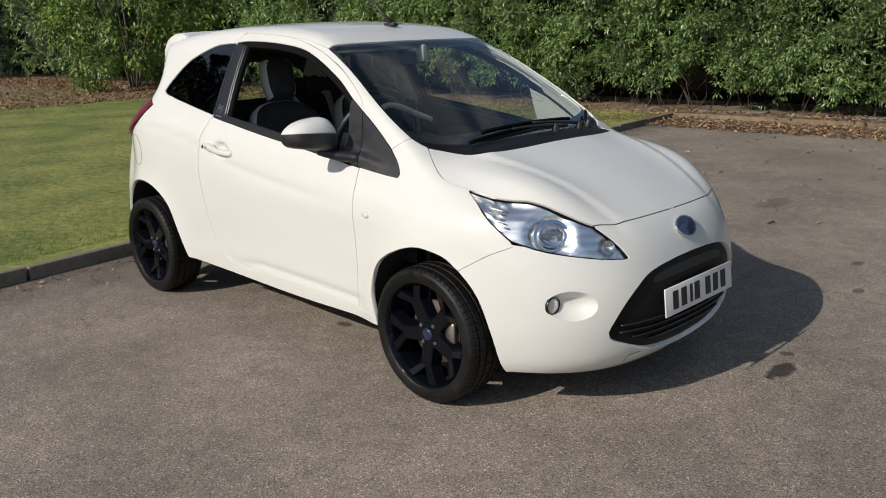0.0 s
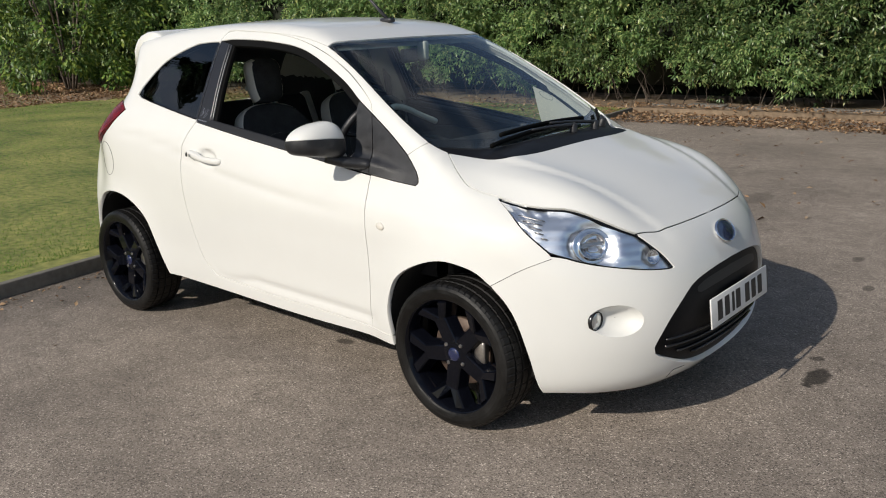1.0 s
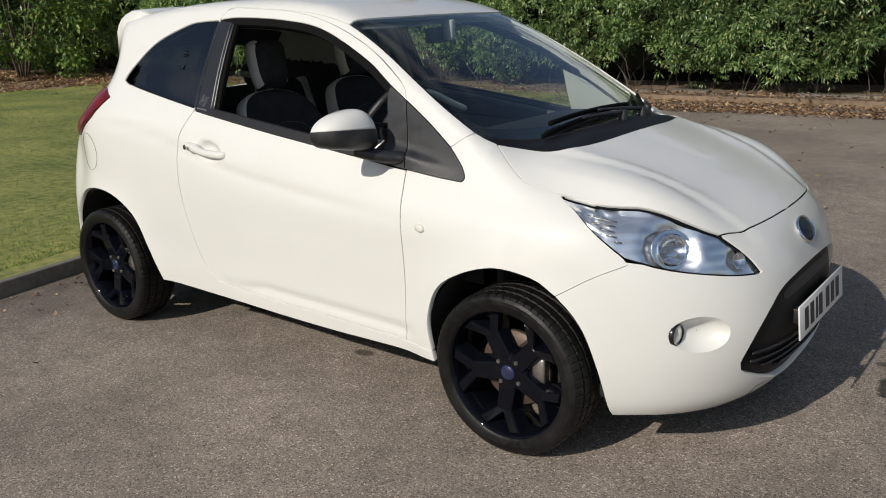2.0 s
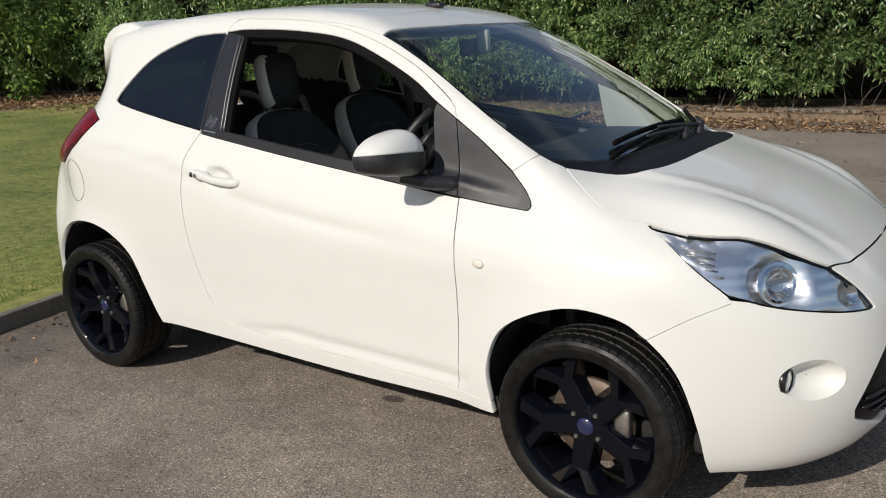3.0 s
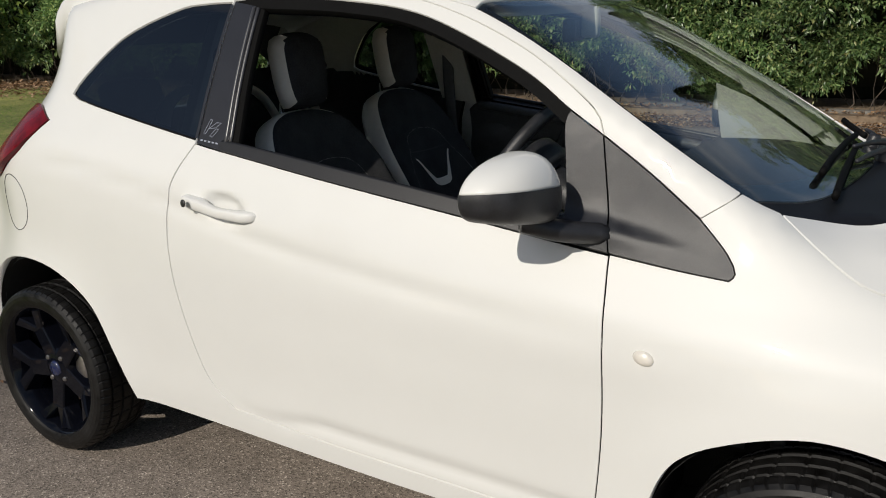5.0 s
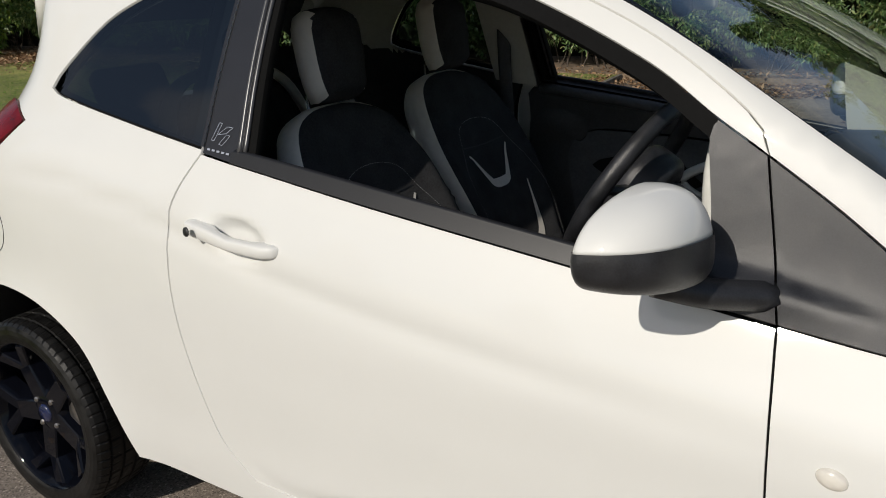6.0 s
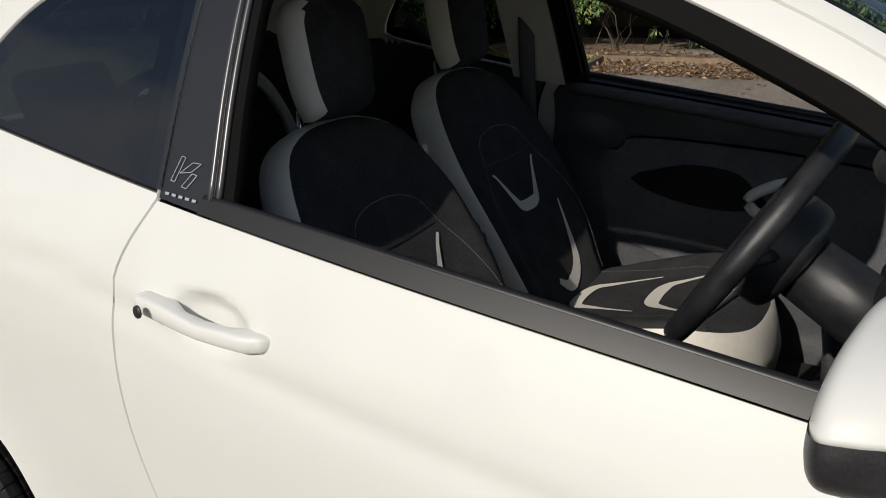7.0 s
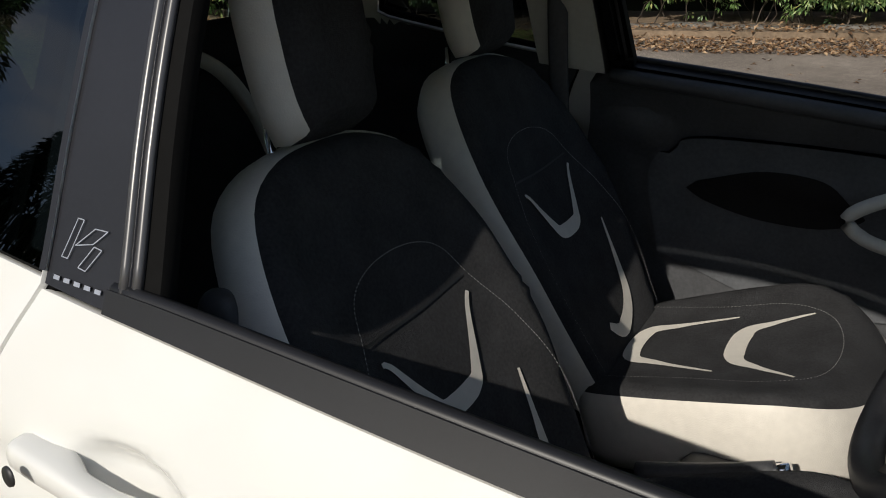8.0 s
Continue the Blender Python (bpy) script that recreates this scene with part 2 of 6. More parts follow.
def inset(poly, by):
    """A flat outline drawn in by some metres (out: minus)."""
    prev, nxt = np.roll(poly, 1, 0), np.roll(poly, -1, 0)
    area = (poly[:, 0] * nxt[:, 1] - nxt[:, 0] * poly[:, 1]).sum()
    e1, e2 = poly - prev, nxt - poly
    n1, n2 = np.stack([-e1[:, 1], e1[:, 0]], 1), np.stack([-e2[:, 1], e2[:, 0]], 1)
    n1 /= np.linalg.norm(n1, axis=1, keepdims=True) + 1e-9
    n2 /= np.linalg.norm(n2, axis=1, keepdims=True) + 1e-9
    n = n1 + n2
    n /= np.maximum((n * n).sum(1, keepdims=True) / 2, 0.35)
    return poly + n * by * np.sign(area)


def mesh_of(name, verts, faces, mat, normals=None, smooth_shade=True):
    me = bpy.data.meshes.new(name)
    me.from_pydata([tuple(v) for v in verts], [], [tuple(int(i) for i in f) for f in faces])
    for m in mat if isinstance(mat, (list, tuple)) else [mat]:
        me.materials.append(m)
    if smooth_shade:
        me.polygons.foreach_set("use_smooth", [True] * len(me.polygons))
    me.update()
    if normals is not None:
        me.normals_split_custom_set_from_vertices([tuple(n) for n in normals])
    return me


def put(name, me, parent=None, label="", kind=""):
    ob = new(name, me)
    ob.parent = parent
    return tagged(ob, label=label, kind=kind)


def panel_mesh(name, outline, way, mat, holes=(), gap=0.0018, depth=0.02, spacing=0.035, lift=0.0, half=False, grow=0.0, mirror=False):
    """A sheet of the skin within an outline seen along way, its edges turned in. half: mirrored at y = 0 into one sheet."""
    way = np.array(way, float) / np.linalg.norm(way)
    e1 = np.cross(way, (0, 0, 1.0)) if abs(way[2]) < 0.95 else np.array((0, 1.0, 0))
    e1 /= np.linalg.norm(e1)
    e2 = np.cross(way, e1)
    frame2 = np.stack([e1, e2], 1)
    loops, fixed = [], []
    for k, o in enumerate((outline, *holes)):
        mid = np.abs(o[:, 1]) < 1e-3 if half else np.zeros(len(o), bool)
        f = inset(o @ frame2, (gap - grow) * (1 if k == 0 else -1))
        f[mid] = (o @ frame2)[mid]
        loops.append(f)
        fixed.append(np.where(mid[:, None], o, np.nan))
    lo, hi = loops[0].min(0), loops[0].max(0)
    gx, gy = np.meshgrid(np.arange(lo[0], hi[0], spacing), np.arange(lo[1], hi[1], spacing * 0.87))
    gx[1::2] += spacing / 2
    g = np.stack([gx.ravel(), gy.ravel()], 1)
    ok = inside(loops[0], g)
    for h in loops[1:]:
        ok &= ~inside(h, g)
    g = g[ok]
    rim = np.vstack(loops)
    if len(g):
        g = g[np.array([((rim - q) ** 2).sum(1).min() for q in g]) > (spacing * 0.45) ** 2]
    flat = np.vstack([rim, g])
    edges, start = [], 0
    for f in loops:
        edges += [(start + i, start + (i + 1) % len(f)) for i in range(len(f))]
        start += len(f)
    from_cdt = geometry.delaunay_2d_cdt([Vector(q) for q in flat], edges, [], 0, 1e-5)
    flat2, tris, origin = np.array([tuple(v) for v in from_cdt[0]]), np.array([tuple(f) for f in from_cdt[2]]), from_cdt[3]
    c = flat2[tris].mean(1)
    ok = inside(loops[0], c)
    for h in loops[1:]:
        ok &= ~inside(h, c)
    tris = tris[ok]
    p = skin(flat2 @ frame2.T, way)
    known = np.vstack(fixed + [np.full((len(g), 3), np.nan)])
    for i, o in enumerate(origin):
        if o and not np.isnan(known[o[0], 0]):
            p[i] = known[o[0]]
    n = normal(p)
    a, b, d = p[tris[:, 0]], p[tris[:, 1]], p[tris[:, 2]]
    turned = (np.cross(b - a, d - a) * n[tris[:, 0]]).sum(1) < 0
    tris[turned] = tris[turned][:, ::-1]
    p = p + n * (lift(p)[:, None] if callable(lift) else lift)
    verts, norms, faces = [*p], [*n], [tuple(t) for t in tris]
    if depth:
        seen = {}
        for t in tris:
            for u, v in ((t[0], t[1]), (t[1], t[2]), (t[2], t[0])):
                seen[(u, v)] = True
        for u, v in list(seen):
            if (v, u) in seen or (half and abs(p[u][1]) < 2e-3 and abs(p[v][1]) < 2e-3):
                continue
            out = np.cross(p[v] - p[u], n[u])
            out /= np.linalg.norm(out) + 1e-9
            k = len(verts)
            verts += [p[u], p[v], p[v] - n[v] * depth, p[u] - n[u] * depth]
            norms += [n[u] * 0.6 + out, n[v] * 0.6 + out, out, out]
            faces.append((k + 1, k, k + 3, k + 2))
    verts, norms = np.array(verts), np.array(norms)
    norms /= np.linalg.norm(norms, axis=1, keepdims=True) + 1e-9
    if half:
        k = len(verts)
        flip = np.array((1, -1, 1.0))
        on = np.abs(verts[:, 1]) < 2e-3
        verts[on, 1] = 0
        norms[on & (np.arange(k) < len(p)), 1] = 0
        twin = np.where(on, np.arange(k), np.arange(k) + k)
        faces += [tuple(twin[i] for i in f[::-1]) for f in faces]
        verts, norms = np.vstack([verts, verts * flip]), np.vstack([norms, norms * flip])
    if mirror:
        verts, norms, faces = verts * (1, -1, 1), norms * (1, -1, 1), [f[::-1] for f in faces]
    return mesh_of(name, verts, faces, mat, None if callable(lift) else norms)


def panel(name, outline, way, mat, parent, label="", **more):
    return put(name, panel_mesh(name, outline, way, mat, **more), parent, label)


def both(name, outline, way, mat, parents, label="", **more):
    """A panel on the driver's side and its twin on the passenger's side."""
    return [panel(name, outline, way, mat, parents[k], label, mirror=bool(k), **more) for k in (0, 1)]


def offset_line(line, by):
    """A line moved off the skin along its normals."""
    return line + normal(line) * by


def tube(name, line, radius, mat, parent, label="", sides=8, closed=False, squash=1.0, caps=True):
    """A rod of round section along a line; radius may be one for each place."""
    p = np.array(line, float)
    r = np.ones(len(p)) * radius
    verts, faces = [], []
    up = np.array((0, 0, 1.0))
    for i in range(len(p)):
        t = p[(i + 1) % len(p)] - p[i - 1] if closed or 0 < i < len(p) - 1 else (p[1] - p[0] if i == 0 else p[-1] - p[-2])
        t /= np.linalg.norm(t) + 1e-9
        a = np.cross(t, up)
        if np.linalg.norm(a) < 0.1:
            a = np.cross(t, (1.0, 0, 0))
        a /= np.linalg.norm(a)
        b = np.cross(a, t)
        for k in range(sides):
            w = 2 * math.pi * k / sides
            verts.append(p[i] + r[i] * (math.cos(w) * a + squash * math.sin(w) * b))
    m = len(p)
    for i in range(m if closed else m - 1):
        for k in range(sides):
            j, l = (i + 1) % m, (k + 1) % sides
            faces.append((i * sides + k, i * sides + l, j * sides + l, j * sides + k))
    if caps and not closed:
        faces += [tuple(range(sides))[::-1], tuple(range((m - 1) * sides, m * sides))]
    return put(name, mesh_of(name, verts, faces, mat), parent, label)


def lathe(profile, steps=48, axis=1):
    """Verts and faces of a profile of (radius, along) turned round an axis."""
    verts, faces = [], []
    n = len(profile)
    for k in range(steps):
        w = 2 * math.pi * k / steps
        for r, a in profile:
            v = [0.0, 0.0, 0.0]
            v[axis] = a
            v[(axis + 1) % 3], v[(axis + 2) % 3] = r * math.cos(w), r * math.sin(w)
            verts.append(v)
    for k in range(steps):
        for i in range(n - 1):
            a, b = k * n + i, (k + 1) % steps * n + i
            faces.append((a, a + 1, b + 1, b))
    return np.array(verts), faces


def box_bm(size, at=(0, 0, 0), bevel=0.0, segments=2, turn=None):
    bm = bmesh.new()
    m = Matrix.Translation(at) @ (turn or Matrix()) @ Matrix.Diagonal((*size, 1))
    bmesh.ops.create_cube(bm, size=1, matrix=m)
    if bevel:
        bmesh.ops.bevel(bm, geom=bm.edges[:], offset=bevel, segments=segments, affect="EDGES", profile=0.5)
    return bm


def part(name, bm, mat, parent=None, label="", shade=True):
    me = bpy.data.meshes.new(name)
    bm.to_mesh(me)
    bm.free()
    me.materials.append(mat)
    if shade:
        me.polygons.foreach_set("use_smooth", [True] * len(me.polygons))
    return put(name, me, parent, label)


def blob(name, mat, parent, f, nu=24, nv=16, label=""):
    """A closed rounded form from a function of two angles."""
    verts, faces = [], []
    for j in range(nv + 1):
        for i in range(nu):
            verts.append(f(2 * math.pi * i / nu, math.pi * (j / nv - 0.5)))
    for j in range(nv):
        for i in range(nu):
            a, b = j * nu + i, j * nu + (i + 1) % nu
            faces.append((a, b, b + nu, a + nu))
    return put(name, mesh_of(name, verts, faces, mat), parent, label)


def rounded(c, size, e1=0.6, e2=0.6, turn=None):
    """A superellipsoid for blob(): centre, half sizes, and how boxy it is."""
    def f(u, v):
        s = lambda x, e: math.copysign(abs(x) ** e, x)
        p = Vector((size[0] * s(math.cos(v), e1) * s(math.cos(u), e2), size[1] * s(math.cos(v), e1) * s(math.sin(u), e2), size[2] * s(math.sin(v), e1)))
        return Vector(c) + (turn @ p if turn else p)
    return f


# ---- the car ----
car = tagged(new("hatchback_car"), "white three-door hatchback parked on grey asphalt, driver's window open", "car")
door_r = tagged(put("door", None, car), "closed white driver's door, window wound down")
door_l = put("door", None, car)
doors = (door_r, door_l)

ws_edge = edge("top", [(0.315, -0.520), (0.556, -0.566), (0.776, -0.608), (0.95, -0.612), (1.018, -0.588)])
ws_head = edge("top", [(0.375, 0), (0.366, -0.25), (0.345, -0.42), (0.315, -0.520)])
cowl_rear = edge("top", [(0.975, -0.603), (1.06, -0.42), (1.105, -0.2), (1.12, 0)])
cowl_front = edge("top", [(1.018, -0.588), (1.072, -0.528), (1.115, -0.505), (1.165, -0.486), (1.212, -0.425), (1.242, -0.24), (1.252, 0)])
hood_line = edge("top", [(1.018, -0.588), (1.101, -0.637), (1.175, -0.663), (1.242, -0.655), (1.300, -0.643), (1.401, -0.625), (1.474, -0.599), (1.522, -0.576), (1.571, -0.554), (1.635, -0.521), (1.695, -0.479), (1.730, -0.443)])
hood_front = edge("top", [(1.730, -0.443), (1.768, -0.322), (1.787, -0.159), (1.793, 0)])
roof_seam = edge("top", [(0.315, -0.520), (0.1, -0.505), (-0.3, -0.495), (-0.9, -0.485), (-1.20, -0.445)])

panel("bonnet", loop(hood_line, hood_front, edge("top", [(1.793, 0), (1.252, 0)]), cowl_front[::-1]), (0.35, 0, 1), PAINT, car, half=True, spacing=0.024, gap=0.0040)
panel("roof", loop(roof_seam, edge("top", [(-1.20, -0.445), (-1.30, 0)]), edge("top", [(-1.30, 0), (0.375, 0)]), ws_head), (0, 0, 1), PAINT, car, half=True, gap=0.0008, depth=0.012)
ws_loop = loop(ws_head, edge("top", [(0.315, -0.520), (0.556, -0.566), (0.776, -0.608), (0.93, -0.613), (0.975, -0.603)]), cowl_rear, edge("top", [(1.12, 0), (0.375, 0)]))
windscreen = panel("windscreen", ws_loop, (0.5, 0, 1), GLASS, car, "clear green-tinted windscreen", half=True, gap=0.003, depth=0, lift=-0.004)
windscreen.visible_shadow = False
panel("scuttle_panel", loop(cowl_front, edge("top", [(1.252, 0), (1.12, 0)]), cowl_rear[::-1]), (0.5, 0, 1), GRILLE_BLACK, car, "black plastic scuttle panel", half=True, lift=-0.008, gap=0.0)

TAIL_LINE = [(-1.19, 1.38), (-1.24, 1.29), (-1.33, 1.14), (-1.46, 0.95), (-1.55, 0.7), (-1.57, 0.42), (-1.55, 0.29)]
arch_f = [(1.346, 0.576), (1.270, 0.622), (1.135, 0.638), (0.995, 0.594), (0.893, 0.521), (0.845, 0.400), (0.856, 0.287)]
arch_r = [(-1.492, 0.30), (-1.478, 0.46), (-1.41, 0.575), (-1.296, 0.642), (-1.137, 0.672), (-0.985, 0.648), (-0.86, 0.565), (-0.79, 0.42), (-0.735, 0.274)]
door_rear = [(-0.432, 1.06), (-0.476, 0.981), (-0.492, 0.914), (-0.498, 0.754), (-0.479, 0.611), (-0.422, 0.425), (-0.33, 0.335)]
door_base = [(-0.33, 0.335), (0.0, 0.312), (0.4, 0.298), (0.722, 0.287)]
door_front = [(0.722, 0.287), (0.740, 0.542), (0.737, 0.75), (0.724, 0.903)]
sail_gap = [(0.724, 0.903), (0.704, 1.0), (0.677, 1.130)]
door_top = [(0.677, 1.130), (0.640, 1.188), (0.464, 1.299), (0.231, 1.391), (-0.015, 1.442), (-0.35, 1.466), (-0.405, 1.455), (-0.428, 1.422)]
pillar_gap = [(-0.428, 1.422), (-0.432, 1.24), (-0.432, 1.06)]
trim_top = [(0.677, 1.130), (0.78, 1.064), (0.888, 0.986)]
trim_tip = [(0.888, 0.986), (0.948, 0.928), (0.968, 0.895), (0.958, 0.882)]
trim_base = [(0.958, 0.882), (0.85, 0.890), (0.724, 0.903)]
seam_a = [(0.888, 0.986), (0.951, 1.030)]
quarter = [(-0.4365, 1.068), (-0.4375, 1.24), (-0.4350, 1.418), (-0.53, 1.416), (-0.635, 1.402), (-0.808, 1.333), (-0.929, 1.225), (-0.957, 1.182), (-0.935, 1.160), (-0.683, 1.110), (-0.4365, 1.068)]
lamp = [(-1.022, 1.098), (-1.10, 1.130), (-1.19, 1.13), (-1.27, 1.10), (-1.34, 1.02), (-1.42, 0.915), (-1.35, 0.90), (-1.27, 0.925), (-1.14, 1.0), (-1.022, 1.098)]
quarter_loop = loop(edge("side", quarter[:3]), edge("side", quarter[2:8]), edge("side", quarter[7:]))
lamp_loop = loop(edge("side", lamp[:5]), edge("side", lamp[4:6]), edge("side", lamp[5:]))
ws_low = ws_edge[ws_edge[:, 0] >= 0.95]
side_outline = loop(
    ws_edge[ws_edge[:, 0] <= 0.951][::-1], roof_seam, edge("side", TAIL_LINE), edge("side", [(-1.55, 0.29), (-1.492, 0.30)]),
    edge("side", arch_r), edge("side", [(-0.735, 0.274), (-0.3, 0.262), (0.3, 0.243), (0.862, 0.245)]), edge("side", [(0.862, 0.245), (0.856, 0.285)]),
    edge("side", [(0.856, 0.285), (0.722, 0.287)]), edge("side", door_base[::-1]), edge("side", door_rear[::-1]), edge("side", pillar_gap[::-1]), edge("side", door_top[::-1]), edge("side", trim_top), edge("side", [(0.888, 0.986), (0.94, 1.022)]))
sides = both("side_panel", side_outline, (0, -0.93, 0.30), PAINT, (car, car), holes=[quarter_loop, lamp_loop])
both("front_wing", loop(hood_line[hood_line[:, 0] <= 1.302], edge("side", [(1.300, 0.857), (1.38, 0.812), (1.449, 0.761), (1.527, 0.699), (1.538, 0.681)]), edge("side", [(1.538, 0.681), (1.451, 0.640), (1.346, 0.576)]), edge("side", arch_f),
                    edge("side", [(0.856, 0.287), (0.722, 0.287)]), edge("side", door_front), edge("side", trim_base[::-1]), edge("side", trim_tip[::-1]), edge("side", seam_a), ws_low), (0.15, -0.82, 0.5), PAINT, (car, car), gap=0.0009)
belt_low = [(0.724, 0.903), (0.624, 0.915), (0.367, 0.949), (0.01, 0.996), (-0.28, 1.037), (-0.345, 1.046)]
both("door_skin", loop(edge("side", door_base), edge("side", door_front), edge("side", belt_low), edge("side", [(-0.345, 1.046), (-0.432, 1.06)]), edge("side", door_rear)), (0, -1, 0.05), PAINT, doors, spacing=0.015, gap=0.0032)
# black rods inside the door gaps stand in for the shade there
for s in (-1, 1):
    rubber = offset_line(np.vstack([edge("side", q, 0.03) for q in (door_rear, door_base, door_front, sail_gap)]), -0.017) * (1, -s, 1)
    tube("door_gap_shade", rubber, 0.008, SEAL, doors[(s + 1) // 2], "black rod standing in for shade in the door gap", sides=6)
    tube("door_gap_shade", offset_line(edge("side", door_front, 0.03), -0.0085) * (1, -s, 1), 0.0065, SEAL, doors[(s + 1) // 2], "black rod standing in for shade in the door gap", sides=6)
# black rods under the bonnet's front edge, added to darken the gap as shade
for s in (-1, 1):
    tube("bonnet_gap_shade", offset_line(hood_front[::2], -0.0085) * (1, -s, 1), 0.0062, SEAL, car, "black rod standing in for shade in the bonnet gap", sides=6)
frame_out = [(0.600, 1.176), (0.46, 1.262), (0.191, 1.372), (-0.05, 1.412), (-0.312, 1.427), (-0.428, 1.422)]
both("window_surround", loop(edge("side", door_top[:6]), edge("side", door_top[5:]), edge("side", frame_out[::-1]), edge("side", [(0.600, 1.176), (0.677, 1.130)])), (0, -0.93, 0.30), PAINT, doors, spacing=0.02)
frame_in = [(0.590, 1.150), (0.45, 1.238), (0.185, 1.347), (-0.05, 1.386), (-0.325, 1.402)]
both("window_frame", loop(edge("side", frame_out), edge("side", [(-0.428, 1.422), (-0.325, 1.402)]), edge("side", frame_in[::-1]), edge("side", [(0.590, 1.150), (0.600, 1.176)])), (0, -0.93, 0.30), SEAL, doors, "black rubber window frame", spacing=0.02, lift=-0.004, depth=0.03, gap=0)
both("pillar_cover", loop(edge("side", pillar_gap), edge("side", [(-0.432, 1.06), (-0.345, 1.046), (-0.322, 1.05)]), edge("side", [(-0.322, 1.05), (-0.338, 1.24), (-0.345, 1.408)]), edge("side", [(-0.345, 1.408), (-0.428, 1.422)])), (0, -0.93, 0.30), SATIN, doors, "satin dark grey pillar cover", spacing=0.02, lift=-0.002)
both("pillar_channel", loop(edge("side", [(-0.322, 1.05), (-0.338, 1.24), (-0.345, 1.408)]), edge("side", [(-0.345, 1.408), (-0.318, 1.402)]), edge("side", [(-0.318, 1.402), (-0.310, 1.24), (-0.292, 1.052)]), edge("side", [(-0.292, 1.052), (-0.322, 1.05)])), (0, -0.93, 0.30), SEAL, doors, spacing=0.015, lift=-0.009)


for s in (-1, 1):
    for dx in (0.0, 0.012):
        ridge = edge("side", [(-0.331 + dx, 1.056), (-0.346 + dx, 1.24), (-0.352 + dx, 1.404)], 0.03)
        tube("pillar_ridge", offset_line(ridge, -0.003 - 0.3 * dx) * (1, -s, 1), 0.0055, RIDGE, doors[(s + 1) // 2], sides=8)


def trim_ridge(p):
    """A ledge along the mirror's corner trim that fades to its tip."""
    line = 0.955 - 0.15 * (p[:, 0] - 0.62)
    return 0.003 + 0.022 * np.exp(-(((p[:, 2] - line) / 0.020) ** 2)) * step(0.96, 0.66, p[:, 0]) + 0.010 * step(0.0, -0.03, p[:, 2] - line) * step(0.95, 0.7, p[:, 0])


belt_top = [(0.612, 0.942), (0.361, 0.977), (0.003, 1.024), (-0.25, 1.056), (-0.345, 1.066)]
both("belt_moulding", loop(edge("side", belt_low[1:]), edge("side", [(-0.345, 1.046), (-0.345, 1.066)]), edge("side", belt_top[::-1]), edge("side", [(0.612, 0.942), (0.624, 0.915)])), (0, -1, 0.3), BELT, doors, "black rubber belt moulding", spacing=0.012, lift=0.006, depth=0.04, gap=0)
both("mirror_sail", loop(edge("side", [(0.724, 0.903), (0.624, 0.915)]), edge("side", [(0.624, 0.915), (0.606, 1.05), (0.590, 1.150), (0.600, 1.176)]), edge("side", [(0.600, 1.176), (0.677, 1.130)]), edge("side", sail_gap[::-1])), (0, -0.95, 0.30), TRIM, doors, "grained black mirror sail", spacing=0.012, lift=trim_ridge)
both("corner_trim", loop(edge("side", trim_top), edge("side", trim_tip), edge("side", trim_base), edge("side", sail_gap)), (0, -0.95, 0.30), TRIM, (car, car), "grained black corner trim", spacing=0.012, lift=trim_ridge)
both("quarter_glass", quarter_loop, (0, -0.93, 0.30), PRIVACY, (car, car), "dark privacy glass", lift=-0.003, depth=0, gap=0.004)
both("glass_seal", loop(quarter_loop), (0, -0.93, 0.30), SEAL, (car, car), holes=[loop(edge("side", [(-0.446, 1.080), (-0.446, 1.402)]), edge("side", [(-0.446, 1.402), (-0.63, 1.388), (-0.798, 1.322), (-0.915, 1.22), (-0.938, 1.185)]), edge("side", [(-0.938, 1.185), (-0.92, 1.172), (-0.68, 1.122), (-0.446, 1.080)]))], lift=-0.005, depth=0.01, gap=0.001, spacing=0.02)


def lamp_bulge(p):
    """The tail lamp swells out behind its tip."""
    return 0.003 + 0.016 * step(-1.03, -1.20, p[:, 0]) * step(0.88, 0.96, p[:, 2]) * step(1.16, 1.08, p[:, 2])


both("tail_lamp", lamp_loop, (-0.3, -0.95, 0.2), RED_LENS, (car, car), "dark red tail lamp", lift=lamp_bulge, spacing=0.02)

lamp_low = edge("front", [(-0.672, 0.694), (-0.610, 0.662), (-0.487, 0.634), (-0.385, 0.622), (-0.366, 0.626)])
lamp_tip = edge("front", [(-0.366, 0.626), (-0.395, 0.680), (-0.443, 0.743)])
head_loop = loop(hood_line[hood_line[:, 0] >= 1.298], lamp_tip[::-1], lamp_low[::-1], edge("side", [(1.527, 0.699), (1.449, 0.761), (1.38, 0.812), (1.300, 0.857)]))
grille_half = [(0, 0.590), (-0.15, 0.583), (-0.275, 0.563), (-0.345, 0.525), (-0.417, 0.455), (-0.462, 0.375), (-0.463, 0.345), (-0.435, 0.314), (-0.28, 0.250), (-0.13, 0.224), (0, 0.216)]
grille_edge = edge("front", grille_half)
fog_hole = loop(edge("front", [(-0.573 + 0.066 * math.cos(a), 0.468 + 0.055 * math.sin(a)) for a in np.linspace(0, 2 * math.pi, 25)], 0.012))
bumper_base = edge("front", [(0, 0.172), (-0.25, 0.174), (-0.45, 0.178), (-0.60, 0.182)])
bumper_loop = loop(hood_front[::-1], lamp_tip[::-1], lamp_low[::-1][:-1], edge("side", [(1.532, 0.69), (1.538, 0.681)]), edge("side", [(1.538, 0.681), (1.451, 0.640), (1.346, 0.576)]), edge("side", [(1.346, 0.576), (1.398, 0.522), (1.440, 0.45), (1.480, 0.32), (1.500, 0.182)]), bumper_base[::-1], edge("front", [(0, 0.172), (0, 0.216)]), grille_edge[::-1], edge("front", [(0, 0.590), (0, 0.735)]))
